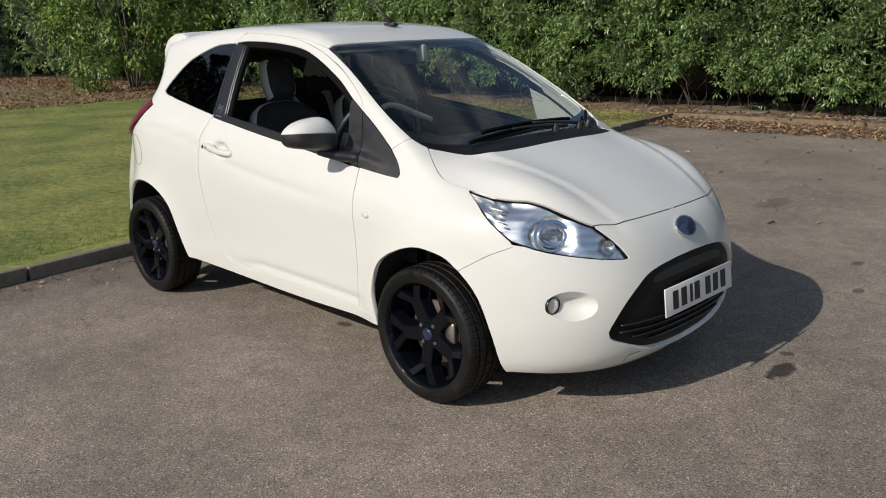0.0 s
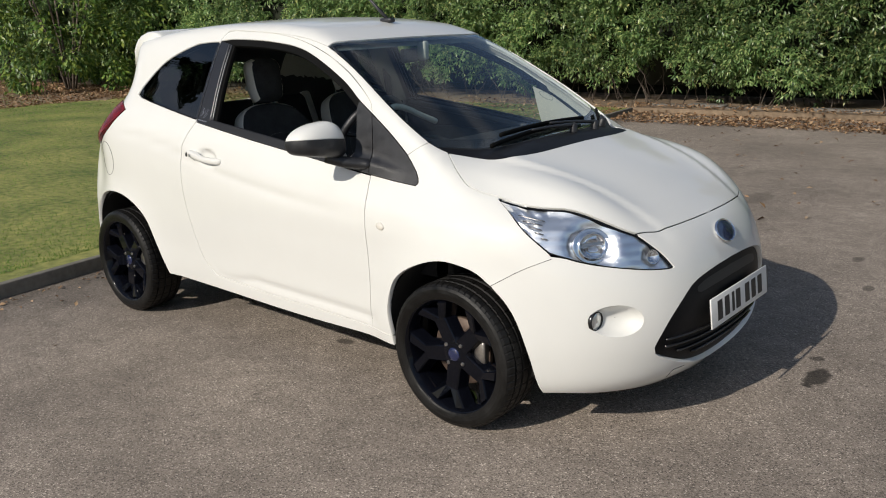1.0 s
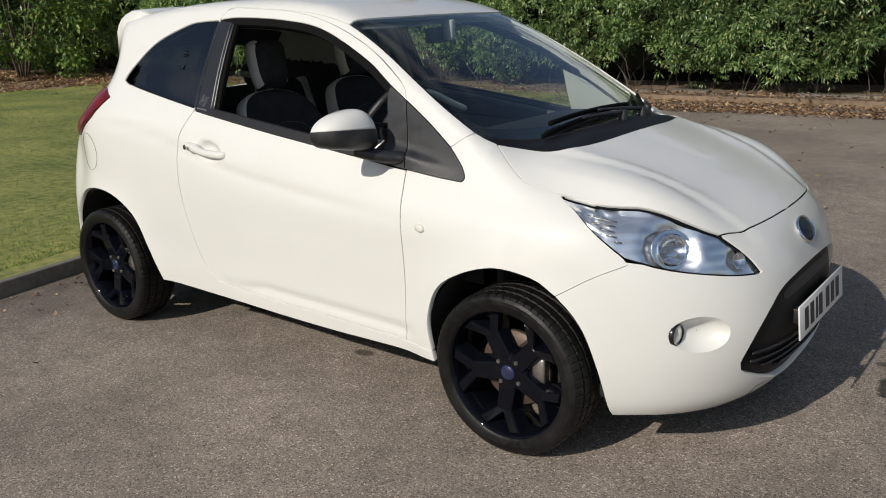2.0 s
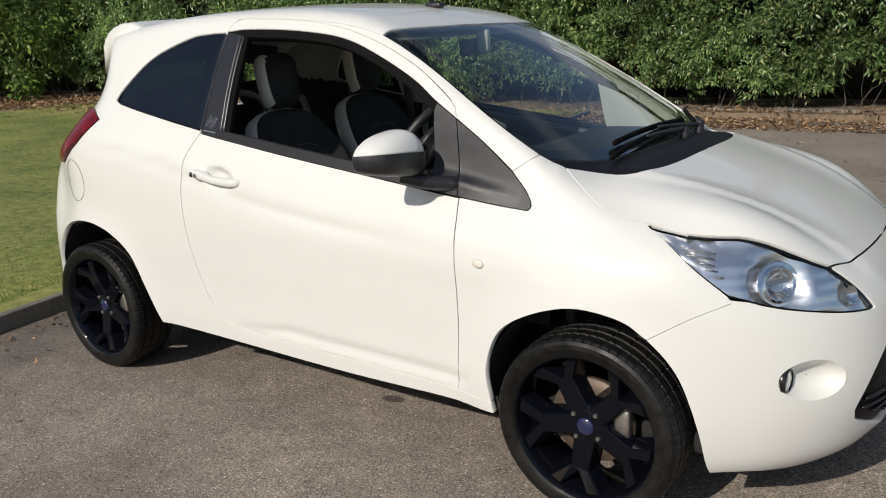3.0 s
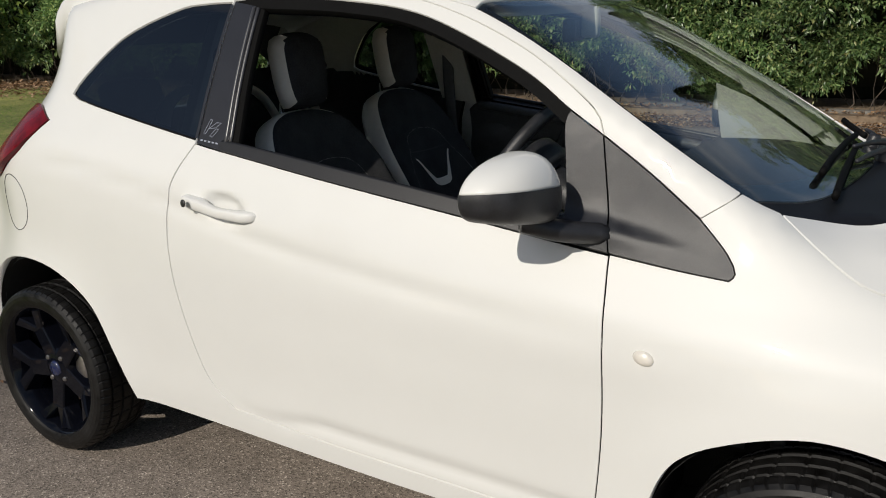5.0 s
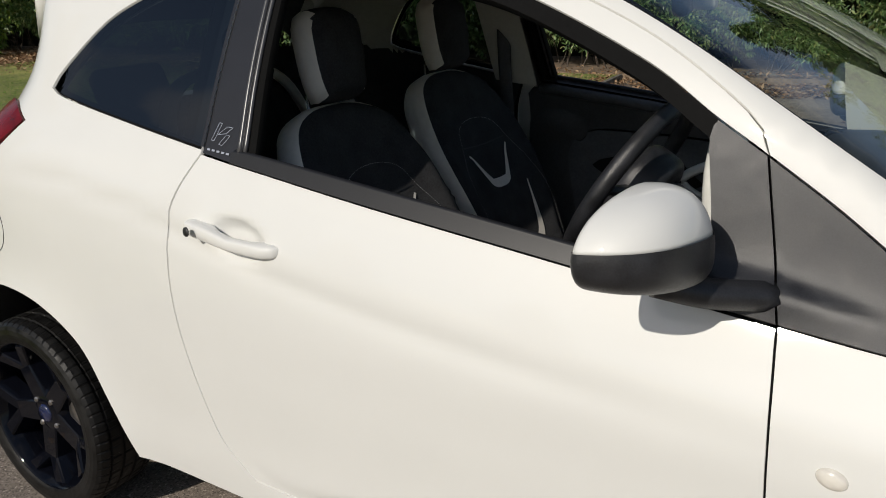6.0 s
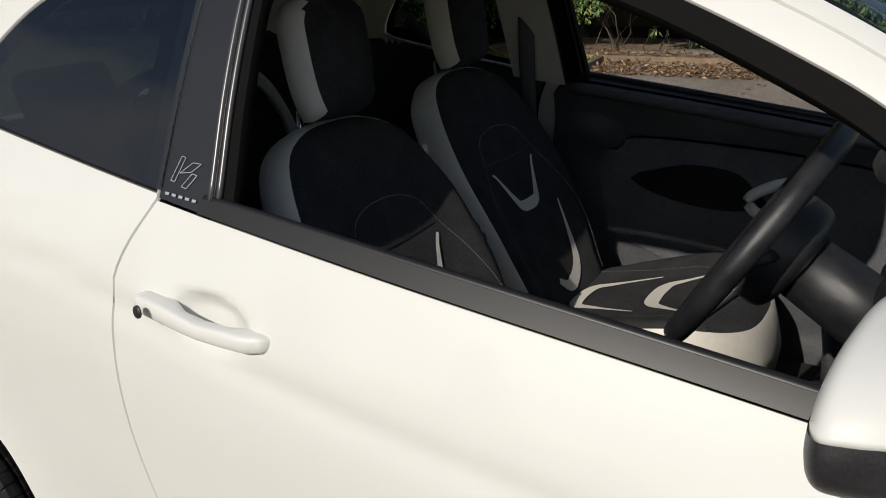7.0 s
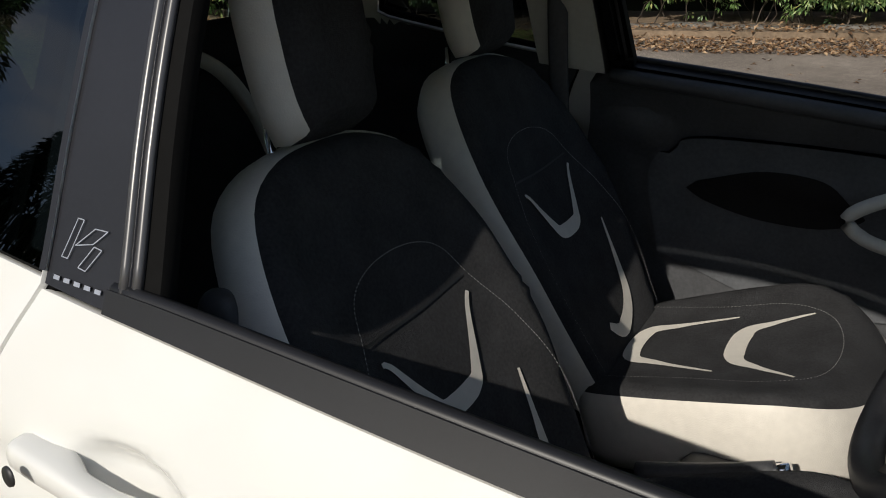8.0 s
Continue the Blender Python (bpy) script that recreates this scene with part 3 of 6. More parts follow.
panel("front_bumper", bumper_loop, (0.82, -0.56, 0.12), PAINT, car, half=True, holes=[fog_hole], spacing=0.028, gap=0.0009)
panel("grille_surround", loop(grille_edge, edge("front", [(0, 0.216), (0, 0.590)])), (1, -0.25, 0), GRILLE_BLACK, car, "black plastic lower grille surround", half=True, lift=-0.018, depth=0, spacing=0.02)


# ---- wheels ----
def wheel_thing(at, outward, brake=True):
    """A tyre with cut tread on a black alloy rim of five forked spokes, facing outward (-1: to the driver's side)."""
    w = put("wheel", None, car, "black alloy wheel with a worn tyre")
    w.location = at
    s = outward
    profile = [(0.214, 0.084), (0.220, 0.091), (0.226, 0.094), (0.230, 0.095), (0.236, 0.0965), (0.250, 0.0985), (0.264, 0.097), (0.275, 0.0925), (0.2835, 0.084), (0.288, 0.070), (0.2895, 0.062), (0.283, 0.060), (0.283, 0.054), (0.290, 0.052), (0.291, 0.026),
               (0.284, 0.024), (0.284, 0.016), (0.291, 0.014)]
    profile = [(0.214 + (r - 0.214) * 0.87, a) for r, a in profile]
    profile = profile + [(r, -a) for r, a in profile[::-1]]
    verts, faces = lathe([(r, -a) for r, a in profile[::-1]], 384)
    shift = verts.copy()
    ang = np.arctan2(verts[:, 2], verts[:, 0])
    shoulder = (np.hypot(verts[:, 0], verts[:, 2]) > 0.2714) & (np.abs(verts[:, 1]) > 0.050)
    groove = ((np.round(ang / (2 * math.pi / 384)).astype(int) + 1 * (verts[:, 1] > 0)) % 6 == 0) & shoulder
    shift[groove] *= (0.991, 0.993, 0.991)
    middle = (np.hypot(verts[:, 0], verts[:, 2]) > 0.2797) & (np.abs(verts[:, 1]) < 0.054)
    groove = ((np.round(ang / (2 * math.pi / 384)).astype(int) + 2) % 12 == 0) & middle
    shift[groove] *= (0.988, 1, 0.988)
    put("tyre", mesh_of("tyre", shift * (1, s, 1), faces if s > 0 else [f[::-1] for f in faces], RUBBER, smooth_shade=False), w, "worn black rubber tyre with tread blocks")
    rim = put("rim", None, w)
    prof = [(0.212, -0.09), (0.216, -0.095), (0.200, -0.07), (0.196, 0.02), (0.200, 0.050), (0.207, 0.070), (0.213, 0.083), (0.217, 0.0895), (0.220, 0.0905), (0.2225, 0.088), (0.221, 0.082)]
    verts, faces = lathe(prof, 96)
    put("barrel", mesh_of("barrel", verts * (1, s, 1), faces if s < 0 else [f[::-1] for f in faces], RIM), rim)

    # a forked spoke: stem, two arms that spread to the rim, bevelled edges and sloping flanks
    half = [(0.020, 0.033), (0.078, 0.031), (0.138, 0.029), (0.190, 0.083), (0.203, 0.044), (0.150, 0.0)]
    high = {0: 0.056, 1: 0.058, 2: 0.060, 3: 0.079, 4: 0.080, 5: 0.062}
    path = [(p, high[i]) for i, p in enumerate(half)] + [((x, -y), high[i]) for i, (x, y) in list(enumerate(half))[-2::-1]]
    flat = np.array([p for p, _ in path])
    n = len(flat)
    out = np.zeros_like(flat)
    for i in range(n):
        p0, p1, p2 = flat[i - 1], flat[i], flat[(i + 1) % n]
        e1, e2 = (p1 - p0) / np.linalg.norm(p1 - p0), (p2 - p1) / np.linalg.norm(p2 - p1)
        k = np.array((e1[1], -e1[0])) + np.array((e2[1], -e2[0]))
        out[i] = k / max(k @ k, 0.7) * 2
    area = 0.5 * sum(flat[i, 0] * flat[(i + 1) % n, 1] - flat[(i + 1) % n, 0] * flat[i, 1] for i in range(n))
    out = out if area > 0 else -out
    vs = []
    for grow, deep in ((-0.004, 0.0), (0.0, 0.0040), (0.015, 0.046)):
        for (x, z), o, (_, y) in zip(flat, out, path):
            vs.append((x + o[0] * grow, (y - deep) * s, z + o[1] * grow))
    m_ = n - 1
    fs = [(0, 1, m_ - 1, m_), (1, 2, m_ - 2, m_ - 1), (2, 5, m_ - 2), (2, 3, 4, 5), (m_ - 2, 5, m_ - 4, m_ - 3)]
    for r in (0, 1):
        fs += [(r * n + i, (r + 1) * n + i, (r + 1) * n + (i + 1) % n, r * n + (i + 1) % n) for i in range(n)]
    spoke_mesh = mesh_of("spoke", vs, fs, RIM, smooth_shade=False)
    fix = bmesh.new()
    fix.from_mesh(spoke_mesh)
    bmesh.ops.recalc_face_normals(fix, faces=fix.faces[:])
    fix.to_mesh(spoke_mesh)
    fix.free()
    for k in range(5):
        spoke = put("spoke", spoke_mesh, rim)
        spoke.rotation_euler = (0, 2 * math.pi * k / 5 + math.pi - 0.17, 0)
    verts, faces = lathe([(0.0, 0.060), (0.030, 0.060), (0.046, 0.058), (0.068, 0.050), (0.072, 0.02)], 40)
    put("hub", mesh_of("hub", verts * (1, s, 1), faces if s < 0 else [f[::-1] for f in faces], RIM), rim)
    verts, faces = lathe([(0.0, 0.067), (0.022, 0.066), (0.026, 0.063), (0.027, 0.058)], 32)
    put("centre_cap", mesh_of("centre_cap", verts * (1, s, 1), faces if s < 0 else [f[::-1] for f in faces], NAVY), rim, "blue enamel centre cap")
    verts, faces = lathe([(0.0, 0.062), (0.006, 0.062), (0.0085, 0.058), (0.0085, 0.045)], 6)
    nut = mesh_of("wheel_nut", verts * (1, s, 1), faces if s < 0 else [f[::-1] for f in faces], STEEL, smooth_shade=False)
    for k in range(4):
        a = math.pi / 2 * k + 0.9
        n = put("wheel_nut", nut, rim)
        n.location = (0.049 * math.cos(a), 0, 0.049 * math.sin(a))
    verts, faces = lathe([(0.04, 0.0), (0.06, 0.012), (0.128, 0.012), (0.13, 0.008), (0.13, -0.008), (0.06, -0.008)], 40)
    put("brake_disc", mesh_of("brake_disc", verts * (1, s, 1), faces if s < 0 else [f[::-1] for f in faces], RUST), w, "rust-tinted brake disc")
    part("brake_caliper", box_bm((0.055, 0.05, 0.115), (0.098, 0.012 * s, 0.01), 0.012), STEEL, w, "grey brake caliper")
    return w


for x, y in ((1.170, 0.712), (-1.15, 0.703)):
    for s in (-1, 1):
        wheel_thing((x, y * s, 0.281), s)

# wheel-arch liners and floor
for x, r, zs in ((1.165, 0.338, 1.02), (-1.13, 0.372, 1.02)):
    for s in (-1, 1):
        vs, fs = [], []
        for k in range(25):
            a = math.pi * (1.02 - 1.04 * k / 24)
            px, pz = x + r * math.cos(a), 0.29 + (r + 0.010) * zs * math.sin(a)
            lip = -skin(np.array([[px, -0.3, pz]]), (0, -1, 0))[0, 1] - 0.016
            for y in (lip, lip - 0.05, 0.45):
                vs.append((px, s * y, pz))
        for k in range(24):
            for j in range(2):
                a = k * 3 + j
                fs.append((a, a + 1, a + 4, a + 3))
        k = len(vs)
        vs.append((x, s * 0.45, 0.29))
        fs += [(k, 3 * i + 2, 3 * i + 5) for i in range(24)]
        put("wheel_arch_liner", mesh_of("wheel_arch_liner", vs, fs, LINER), car, "black felt wheel-arch liner")
part("underbody", box_bm((3.0, 1.36, 0.06), (0.05, 0, 0.255), 0.02), LINER, car)
part("engine_bay", box_bm((0.62, 0.86, 0.42), (1.42, 0, 0.48), 0.05), LINER, car)


# ---- ground, kerb, lawn, hedge ----
STAINS = [(2.10, 0.42, 0.045, 0.10, 0.22), (2.04, 0.62, 0.03, 0.03, 0.4), (0.188, -0.43, 0.05, 0.03, 0.35), (1.95, 1.75, 0.03, 0.05, 0.45), (1.75, 2.3, 0.03, 0.06, 0.5), (0.6, 3.7, 0.10, 0.25, 0.7)]


def ground_material():
    m = bpy.data.materials.new("worn asphalt")
    m.use_nodes = True
    nodes, links = m.node_tree.nodes, m.node_tree.links
    b = nodes["Principled BSDF"]
    tc = nodes.new("ShaderNodeTexCoord")

    def noise_of(scale, detail=4):
        n = nodes.new("ShaderNodeTexNoise")
        n.inputs["Scale"].default_value, n.inputs["Detail"].default_value = scale, detail
        links.new(tc.outputs["Object"], n.inputs[0])
        return n.outputs[0]

    cell = nodes.new("ShaderNodeTexVoronoi")
    cell.inputs["Scale"].default_value = 215
    links.new(tc.outputs["Object"], cell.inputs[0])
    shade = nodes.new("ShaderNodeValToRGB")
    ends = shade.color_ramp.elements
    ends[0].color, ends[1].color = (0.085, 0.071, 0.059, 1), (0.56, 0.49, 0.42, 1)
    for p, c in ((0.28, (0.198, 0.167, 0.139, 1)), (0.78, (0.265, 0.224, 0.188, 1)), (0.93, (0.32, 0.272, 0.228, 1))):
        ends.new(p).color = c
    sep = nodes.new("ShaderNodeSeparateColor")
    links.new(cell.outputs["Color"], sep.inputs[0])
    links.new(sep.outputs[0], shade.inputs[0])
    big = nodes.new("ShaderNodeMapRange")
    big.inputs[1].default_value, big.inputs[2].default_value, big.inputs[3].default_value, big.inputs[4].default_value = 0.3, 0.7, 0.76, 1.24
    links.new(noise_of(0.9, 6), big.inputs[0])
    mid = nodes.new("ShaderNodeMapRange")
    mid.inputs[1].default_value, mid.inputs[2].default_value, mid.inputs[3].default_value, mid.inputs[4].default_value = 0.3, 0.7, 0.86, 1.12
    links.new(noise_of(9.0, 5), mid.inputs[0])
    mul = nodes.new("ShaderNodeMath")
    mul.operation = "MULTIPLY"
    links.new(big.outputs[0], mul.inputs[0])
    links.new(mid.outputs[0], mul.inputs[1])
    # dark oil spots and a damp, dirty strip along the kerb
    pos, wob = nodes.new("ShaderNodeSeparateXYZ"), noise_of(14.0, 5)
    links.new(tc.outputs["Object"], pos.inputs[0])

    def calc(op, a, b=None):
        n = nodes.new("ShaderNodeMath")
        n.operation = op
        for i, v in enumerate((a, b)):
            if v is None:
                continue
            if isinstance(v, (int, float)):
                n.inputs[i].default_value = v
            else:
                links.new(v, n.inputs[i])
        return n.outputs[0]

    level = mul.outputs[0]
    for sx, sy, rx, ry, dark in STAINS:
        d = calc("ADD", calc("POWER", calc("DIVIDE", calc("SUBTRACT", pos.outputs[0], sx), rx), 2.0), calc("POWER", calc("DIVIDE", calc("SUBTRACT", pos.outputs[1], sy), ry), 2.0))
        d = calc("ADD", d, calc("MULTIPLY", calc("SUBTRACT", wob, 0.5), 2.4))
        mr = nodes.new("ShaderNodeMapRange")
        mr.inputs[1].default_value, mr.inputs[2].default_value, mr.inputs[3].default_value = 0.7, 1.3, dark
        links.new(d, mr.inputs[0])
        level = calc("MULTIPLY", level, mr.outputs[0])
    off = calc("ADD", pos.outputs[0], calc("ADD", calc("MULTIPLY", pos.outputs[1], 0.13), 2.152))
    off = calc("ADD", off, calc("MULTIPLY", calc("SUBTRACT", noise_of(3.0, 5), 0.5), 0.9))
    mr = nodes.new("ShaderNodeMapRange")
    mr.inputs[1].default_value, mr.inputs[2].default_value, mr.inputs[3].default_value = 0.12, 0.60, 0.58
    links.new(off, mr.inputs[0])
    level = calc("MULTIPLY", level, mr.outputs[0])
    tint = nodes.new("ShaderNodeVectorMath")
    tint.operation = "SCALE"
    links.new(shade.outputs[0], tint.inputs[0])
    links.new(level, tint.inputs["Scale"])
    links.new(tint.outputs[0], b.inputs["Base Color"])
    b.inputs["Roughness"].default_value, b.inputs["Specular IOR Level"].default_value = 0.85, 0.30
    bn = nodes.new("ShaderNodeBump")
    bn.inputs["Strength"].default_value, bn.inputs["Distance"].default_value = 0.45, 0.002
    links.new(cell.outputs["Distance"], bn.inputs["Height"])
    links.new(bn.outputs[0], b.inputs["Normal"])
    return m


def leafy(name, stops, rough=0.5, trans=0.0, patch=0.0):
    """Leaves or blades, each with a tint of its own."""
    m = bpy.data.materials.new(name)
    m.use_nodes = True
    nodes, links = m.node_tree.nodes, m.node_tree.links
    b = nodes["Principled BSDF"]
    g, r = nodes.new("ShaderNodeNewGeometry"), nodes.new("ShaderNodeValToRGB")
    els = r.color_ramp.elements
    for i, (p, c) in enumerate(stops):
        e = els[i] if i < 2 else els.new(p)
        e.position, e.color = p, (*c, 1)
    links.new(g.outputs["Random Per Island"], r.inputs[0])
    tone = r.outputs[0]
    if patch:
        tc, cloud_, span, by = nodes.new("ShaderNodeTexCoord"), nodes.new("ShaderNodeTexNoise"), nodes.new("ShaderNodeMapRange"), nodes.new("ShaderNodeVectorMath")
        cloud_.inputs["Scale"].default_value, cloud_.inputs["Detail"].default_value = 0.8, 3
        span.inputs[1].default_value, span.inputs[2].default_value, span.inputs[3].default_value, span.inputs[4].default_value = 0.3, 0.7, 1 - patch, 1 + patch
        by.operation = "SCALE"
        links.new(tc.outputs["Object"], cloud_.inputs[0])
        links.new(cloud_.outputs[0], span.inputs[0])
        links.new(tone, by.inputs[0])
        links.new(span.outputs[0], by.inputs["Scale"])
        tone = by.outputs[0]
    links.new(tone, b.inputs["Base Color"])
    b.inputs["Roughness"].default_value = rough
    if trans:
        t, add = nodes.new("ShaderNodeBsdfTranslucent"), nodes.new("ShaderNodeMixShader")
        add.inputs[0].default_value = trans
        links.new(tone, t.inputs[0])
        links.new(b.outputs[0], add.inputs[1])
        links.new(t.outputs[0], add.inputs[2])
        links.new(add.outputs[0], nodes["Material Output"].inputs[0])
    return m


ASPHALT = ground_material()
SOIL = material("leaf-strewn soil", (0.20, 0.145, 0.095), 0.95, vary=0.4, scale=14, bump=0.8, bump_scale=40)
TURF = material("turf", (0.105, 0.175, 0.030), 0.95, vary=0.45, scale=14, bump=0.9, bump_scale=70, other=(0.33, 0.315, 0.09))
CONCRETE = material("weathered concrete", (0.15, 0.138, 0.12), 0.9, vary=0.25, scale=25, bump=0.5, bump_scale=90)
DARK_WOOD = material("twig bark", (0.095, 0.075, 0.058), 0.9, vary=0.3, scale=40, bump=0.4, bump_scale=80)
# near-black green: the shade inside the hedge is put into the colour
SHADE_GREEN = material("inner hedge shade", (0.012, 0.016, 0.008), 1.0, vary=0.4, scale=6)
LAUREL = leafy("laurel leaves", [(0.0, (0.052, 0.110, 0.035)), (1.0, (0.46, 0.43, 0.17)), (0.40, (0.125, 0.215, 0.072)), (0.75, (0.225, 0.325, 0.115)), (0.95, (0.35, 0.42, 0.16))], 0.33, 0.34, 0.4)
LIGHT_LEAF = leafy("bright shrub leaves", [(0.0, (0.048, 0.105, 0.018)), (1.0, (0.26, 0.32, 0.06)), (0.5, (0.105, 0.19, 0.034))], 0.42, 0.30, 0.35)
BLADES = leafy("grass blades", [(0.0, (0.08, 0.17, 0.020)), (1.0, (0.38, 0.35, 0.12)), (0.70, (0.145, 0.265, 0.036)), (0.92, (0.24, 0.31, 0.07))], 0.6, 0.3, 0.25)
DRY_LEAF = leafy("dry leaves", [(0.0, (0.11, 0.06, 0.03)), (1.0, (0.46, 0.32, 0.19)), (0.5, (0.26, 0.145, 0.07))], 0.7, 0.1)
NEEDLES = leafy("conifer foliage", [(0.0, (0.014, 0.026, 0.012)), (1.0, (0.035, 0.055, 0.022))], 0.6, 0.1)

part("ground", box_bm((240, 240, 0.5), (0, 0, -0.25)), ASPHALT, None, "grey worn asphalt of a parking area", shade=False)
tagged(bpy.data.objects["ground"], kind="structure")


def kerb_x(y):
    return -2.10 - 0.13 * (y + 0.4)


rng = np.random.default_rng(5)


def flat_slab(name, outline, z0, z1, mat, label):
    bm = bmesh.new()
    vs = [bm.verts.new((x, y, z1)) for x, y in outline]
    f = bm.faces.new(vs)
    if f.normal.z < 0:
        f.normal_flip()
    ext = bmesh.ops.extrude_face_region(bm, geom=[f])
    bmesh.ops.translate(bm, verts=[v for v in ext["geom"] if isinstance(v, bmesh.types.BMVert)], vec=(0, 0, z0 - z1))
    bmesh.ops.recalc_face_normals(bm, faces=bm.faces[:])
    return tagged(part(name, bm, mat, None, shade=False), label, kind="structure")


flat_slab("lawn", [(kerb_x(-9) - 0.07, -9), (kerb_x(8.9) - 0.07, 8.9), (-60, 8.9), (-60, -9)], -0.1, 0.075, TURF, "mown green lawn with dry patches")
flat_slab("leaf_bed", [(-60, 8.88), (kerb_x(8.9) - 0.08, 8.88), (12, 9.2), (12, 14), (-60, 14)], -0.1, 0.085, SOIL, "brown soil under the hedge")


bed = [(-15.2, 8.86), (-15.9, 7.6), (-15.3, 6.6), (-16.2, 5.7), (-15.8, 4.9), (-16.9, 4.1), (-17.6, 2.9), (-20.0, 2.0), (-26, 0.6), (-40, -1), (-40, 8.86)]
flat_slab("litter_bed", bed, 0.02, 0.083, SOIL, "bare brown earth strewn with dry leaves")


def leaves(name, at, axis, face, length, width, mat, fold=0.25, parent=None):
    """Many small folded leaves as one mesh: places, pointing ways, faces and sizes in rows."""
    n = len(at)
    axis = axis / np.linalg.norm(axis, axis=1, keepdims=True)
    across = np.cross(axis, face)
    across /= np.linalg.norm(across, axis=1, keepdims=True) + 1e-9
    up = np.cross(across, axis)
    l, w = length[:, None], width[:, None]
    v = np.empty((n, 6, 3))
    v[:, 0] = at
    v[:, 1] = at + axis * l * 0.45 - across * w + up * w * fold
    v[:, 2] = at + axis * l * 0.45
    v[:, 3] = at + axis * l * 0.45 + across * w + up * w * fold
    v[:, 4] = at + axis * l - up * l * 0.12
    v[:, 5] = v[:, 4]
    v = v[:, :5]
    base = np.arange(n)[:, None, None] * 5
    tri = (base + np.array([[0, 2, 1], [0, 3, 2], [1, 2, 4], [2, 3, 4]])).reshape(-1, 3)
    me = bpy.data.meshes.new(name)
    me.vertices.add(n * 5)
    me.vertices.foreach_set("co", v.reshape(-1))
    me.loops.add(len(tri) * 3)
    me.loops.foreach_set("vertex_index", tri.reshape(-1).astype(np.int32))
    me.polygons.add(len(tri))
    me.polygons.foreach_set("loop_start", np.arange(0, len(tri) * 3, 3, dtype=np.int32))
    me.polygons.foreach_set("loop_total", np.full(len(tri), 3, dtype=np.int32))
    me.materials.append(mat)
    me.update(calc_edges=True)
    return put(name, me, parent)


def wave(x, z, seed=0.0):
    """An uneven swell of a hedge's face."""
    return (np.sin(x * 1.1 + seed) * np.cos(z * 1.5 + 0.6 * x + seed) + 0.6 * np.sin(2.7 * x + 1.3 * z + 2 * seed) + 0.4 * np.sin(5.1 * x - 3.7 * z + seed) + 0.25 * np.sin(9.7 * x + 8.3 * z)) / 2.2


def hedge_face(x, z):
    return 9.75 - 0.45 * np.sin(np.clip((z - 0.3) / 3.6, 0, 1) * math.pi) ** 0.6 + 0.32 * wave(x, z)


hedge = tagged(new("hedge"), "tall dense laurel hedge with glossy green leaves", "hedge")


def sprays(count, x0, x1, per, size, seed):
    """Drooping rosettes of leaves over the hedge's face: rows of place, way, face, length and width."""
    r = np.random.default_rng(seed)
    x = r.uniform(x0, x1, count)
    skirt = 0.47 + 0.16 * np.sin(1.3 * x) + 0.14 * np.sin(3.7 * x + 1) + 0.10 * np.sin(9.1 * x)
    z = skirt + (4.4 - skirt) * r.random(count) ** 1.05
    keep = wave(x * 1.7 + 3, z * 1.9) > -0.62 + 0.3 * r.random(count)
    x, z = x[keep], z[keep]
    y = hedge_face(x, z) - r.gamma(1.5, 0.09, len(x)) + 0.16
    c = np.repeat(np.stack([x, y, z], 1), per, 0)
    m = len(c)
    aim = np.repeat(np.stack([r.normal(0, 0.35, len(x)), np.full(len(x), -0.8), r.normal(0.05, 0.3, len(x))], 1), per, 0)
    spin = r.uniform(0, 2 * math.pi, m)
    axis = aim * r.uniform(0.1, 1.1, m)[:, None] + np.stack([np.cos(spin), 0 * spin, np.sin(spin)], 1) * 0.85 + np.stack([0 * spin, 0 * spin, np.full(m, -0.42)], 1)
    face = np.stack([r.normal(0, 0.3, m), -0.55 + r.normal(0, 0.3, m), 0.85 + r.normal(0, 0.25, m)], 1)
    big = np.repeat(r.uniform(0.7, 1.25, len(x)), per) * size
    return c + axis * 0.02 + r.normal(0, 0.02, (m, 3)), axis, face, r.uniform(0.075, 0.135, m) * big, r.uniform(0.016, 0.026, m) * big


def clumps(count, x0, x1, wide, sprigs, per, size, seed, top=4.5):
    """Rounded bosses of growth that jut from the hedge's face, leafed on their outer, upper side."""
    r = np.random.default_rng(seed)
    x = r.uniform(x0, x1, count)
    skirt = 0.50 + 0.18 * np.sin(1.3 * x) + 0.14 * np.sin(3.7 * x + 1) + 0.10 * np.sin(9.1 * x)
    z = skirt + (top - skirt) * r.random(count)
    c = np.stack([x, hedge_face(x, z) + r.uniform(-0.18, 0.14, count), z], 1)
    big = wide * r.uniform(0.55, 1.35, count)
    c, big, lush = np.repeat(c, sprigs, 0), np.repeat(big, sprigs), np.repeat(r.uniform(0.8, 1.2, count), sprigs)
    d = np.stack([r.normal(0, 0.75, len(c)), -0.75 + r.normal(0, 0.45, len(c)), 0.30 + r.normal(0, 0.55, len(c))], 1)
    d /= np.linalg.norm(d, axis=1, keepdims=True)
    tip = c + d * (big * r.uniform(0.55, 1.06, len(c)))[:, None] * (1.0, 0.75, 0.8)
    tip, d, lush = np.repeat(tip, per, 0), np.repeat(d, per, 0), np.repeat(lush, per)
    m = len(tip)
    loose = r.normal(0, 1, (m, 3))
    axis = d * r.uniform(0.2, 1.0, m)[:, None] + loose * 0.55 + (0, 0, -0.38)
    face = d * 0.55 + r.normal(0, 0.28, (m, 3)) + (0, 0, 0.75)
    return tip + loose * 0.022, axis, face, r.uniform(0.07, 0.13, m) * size * lush, r.uniform(0.013, 0.022, m) * size * lush


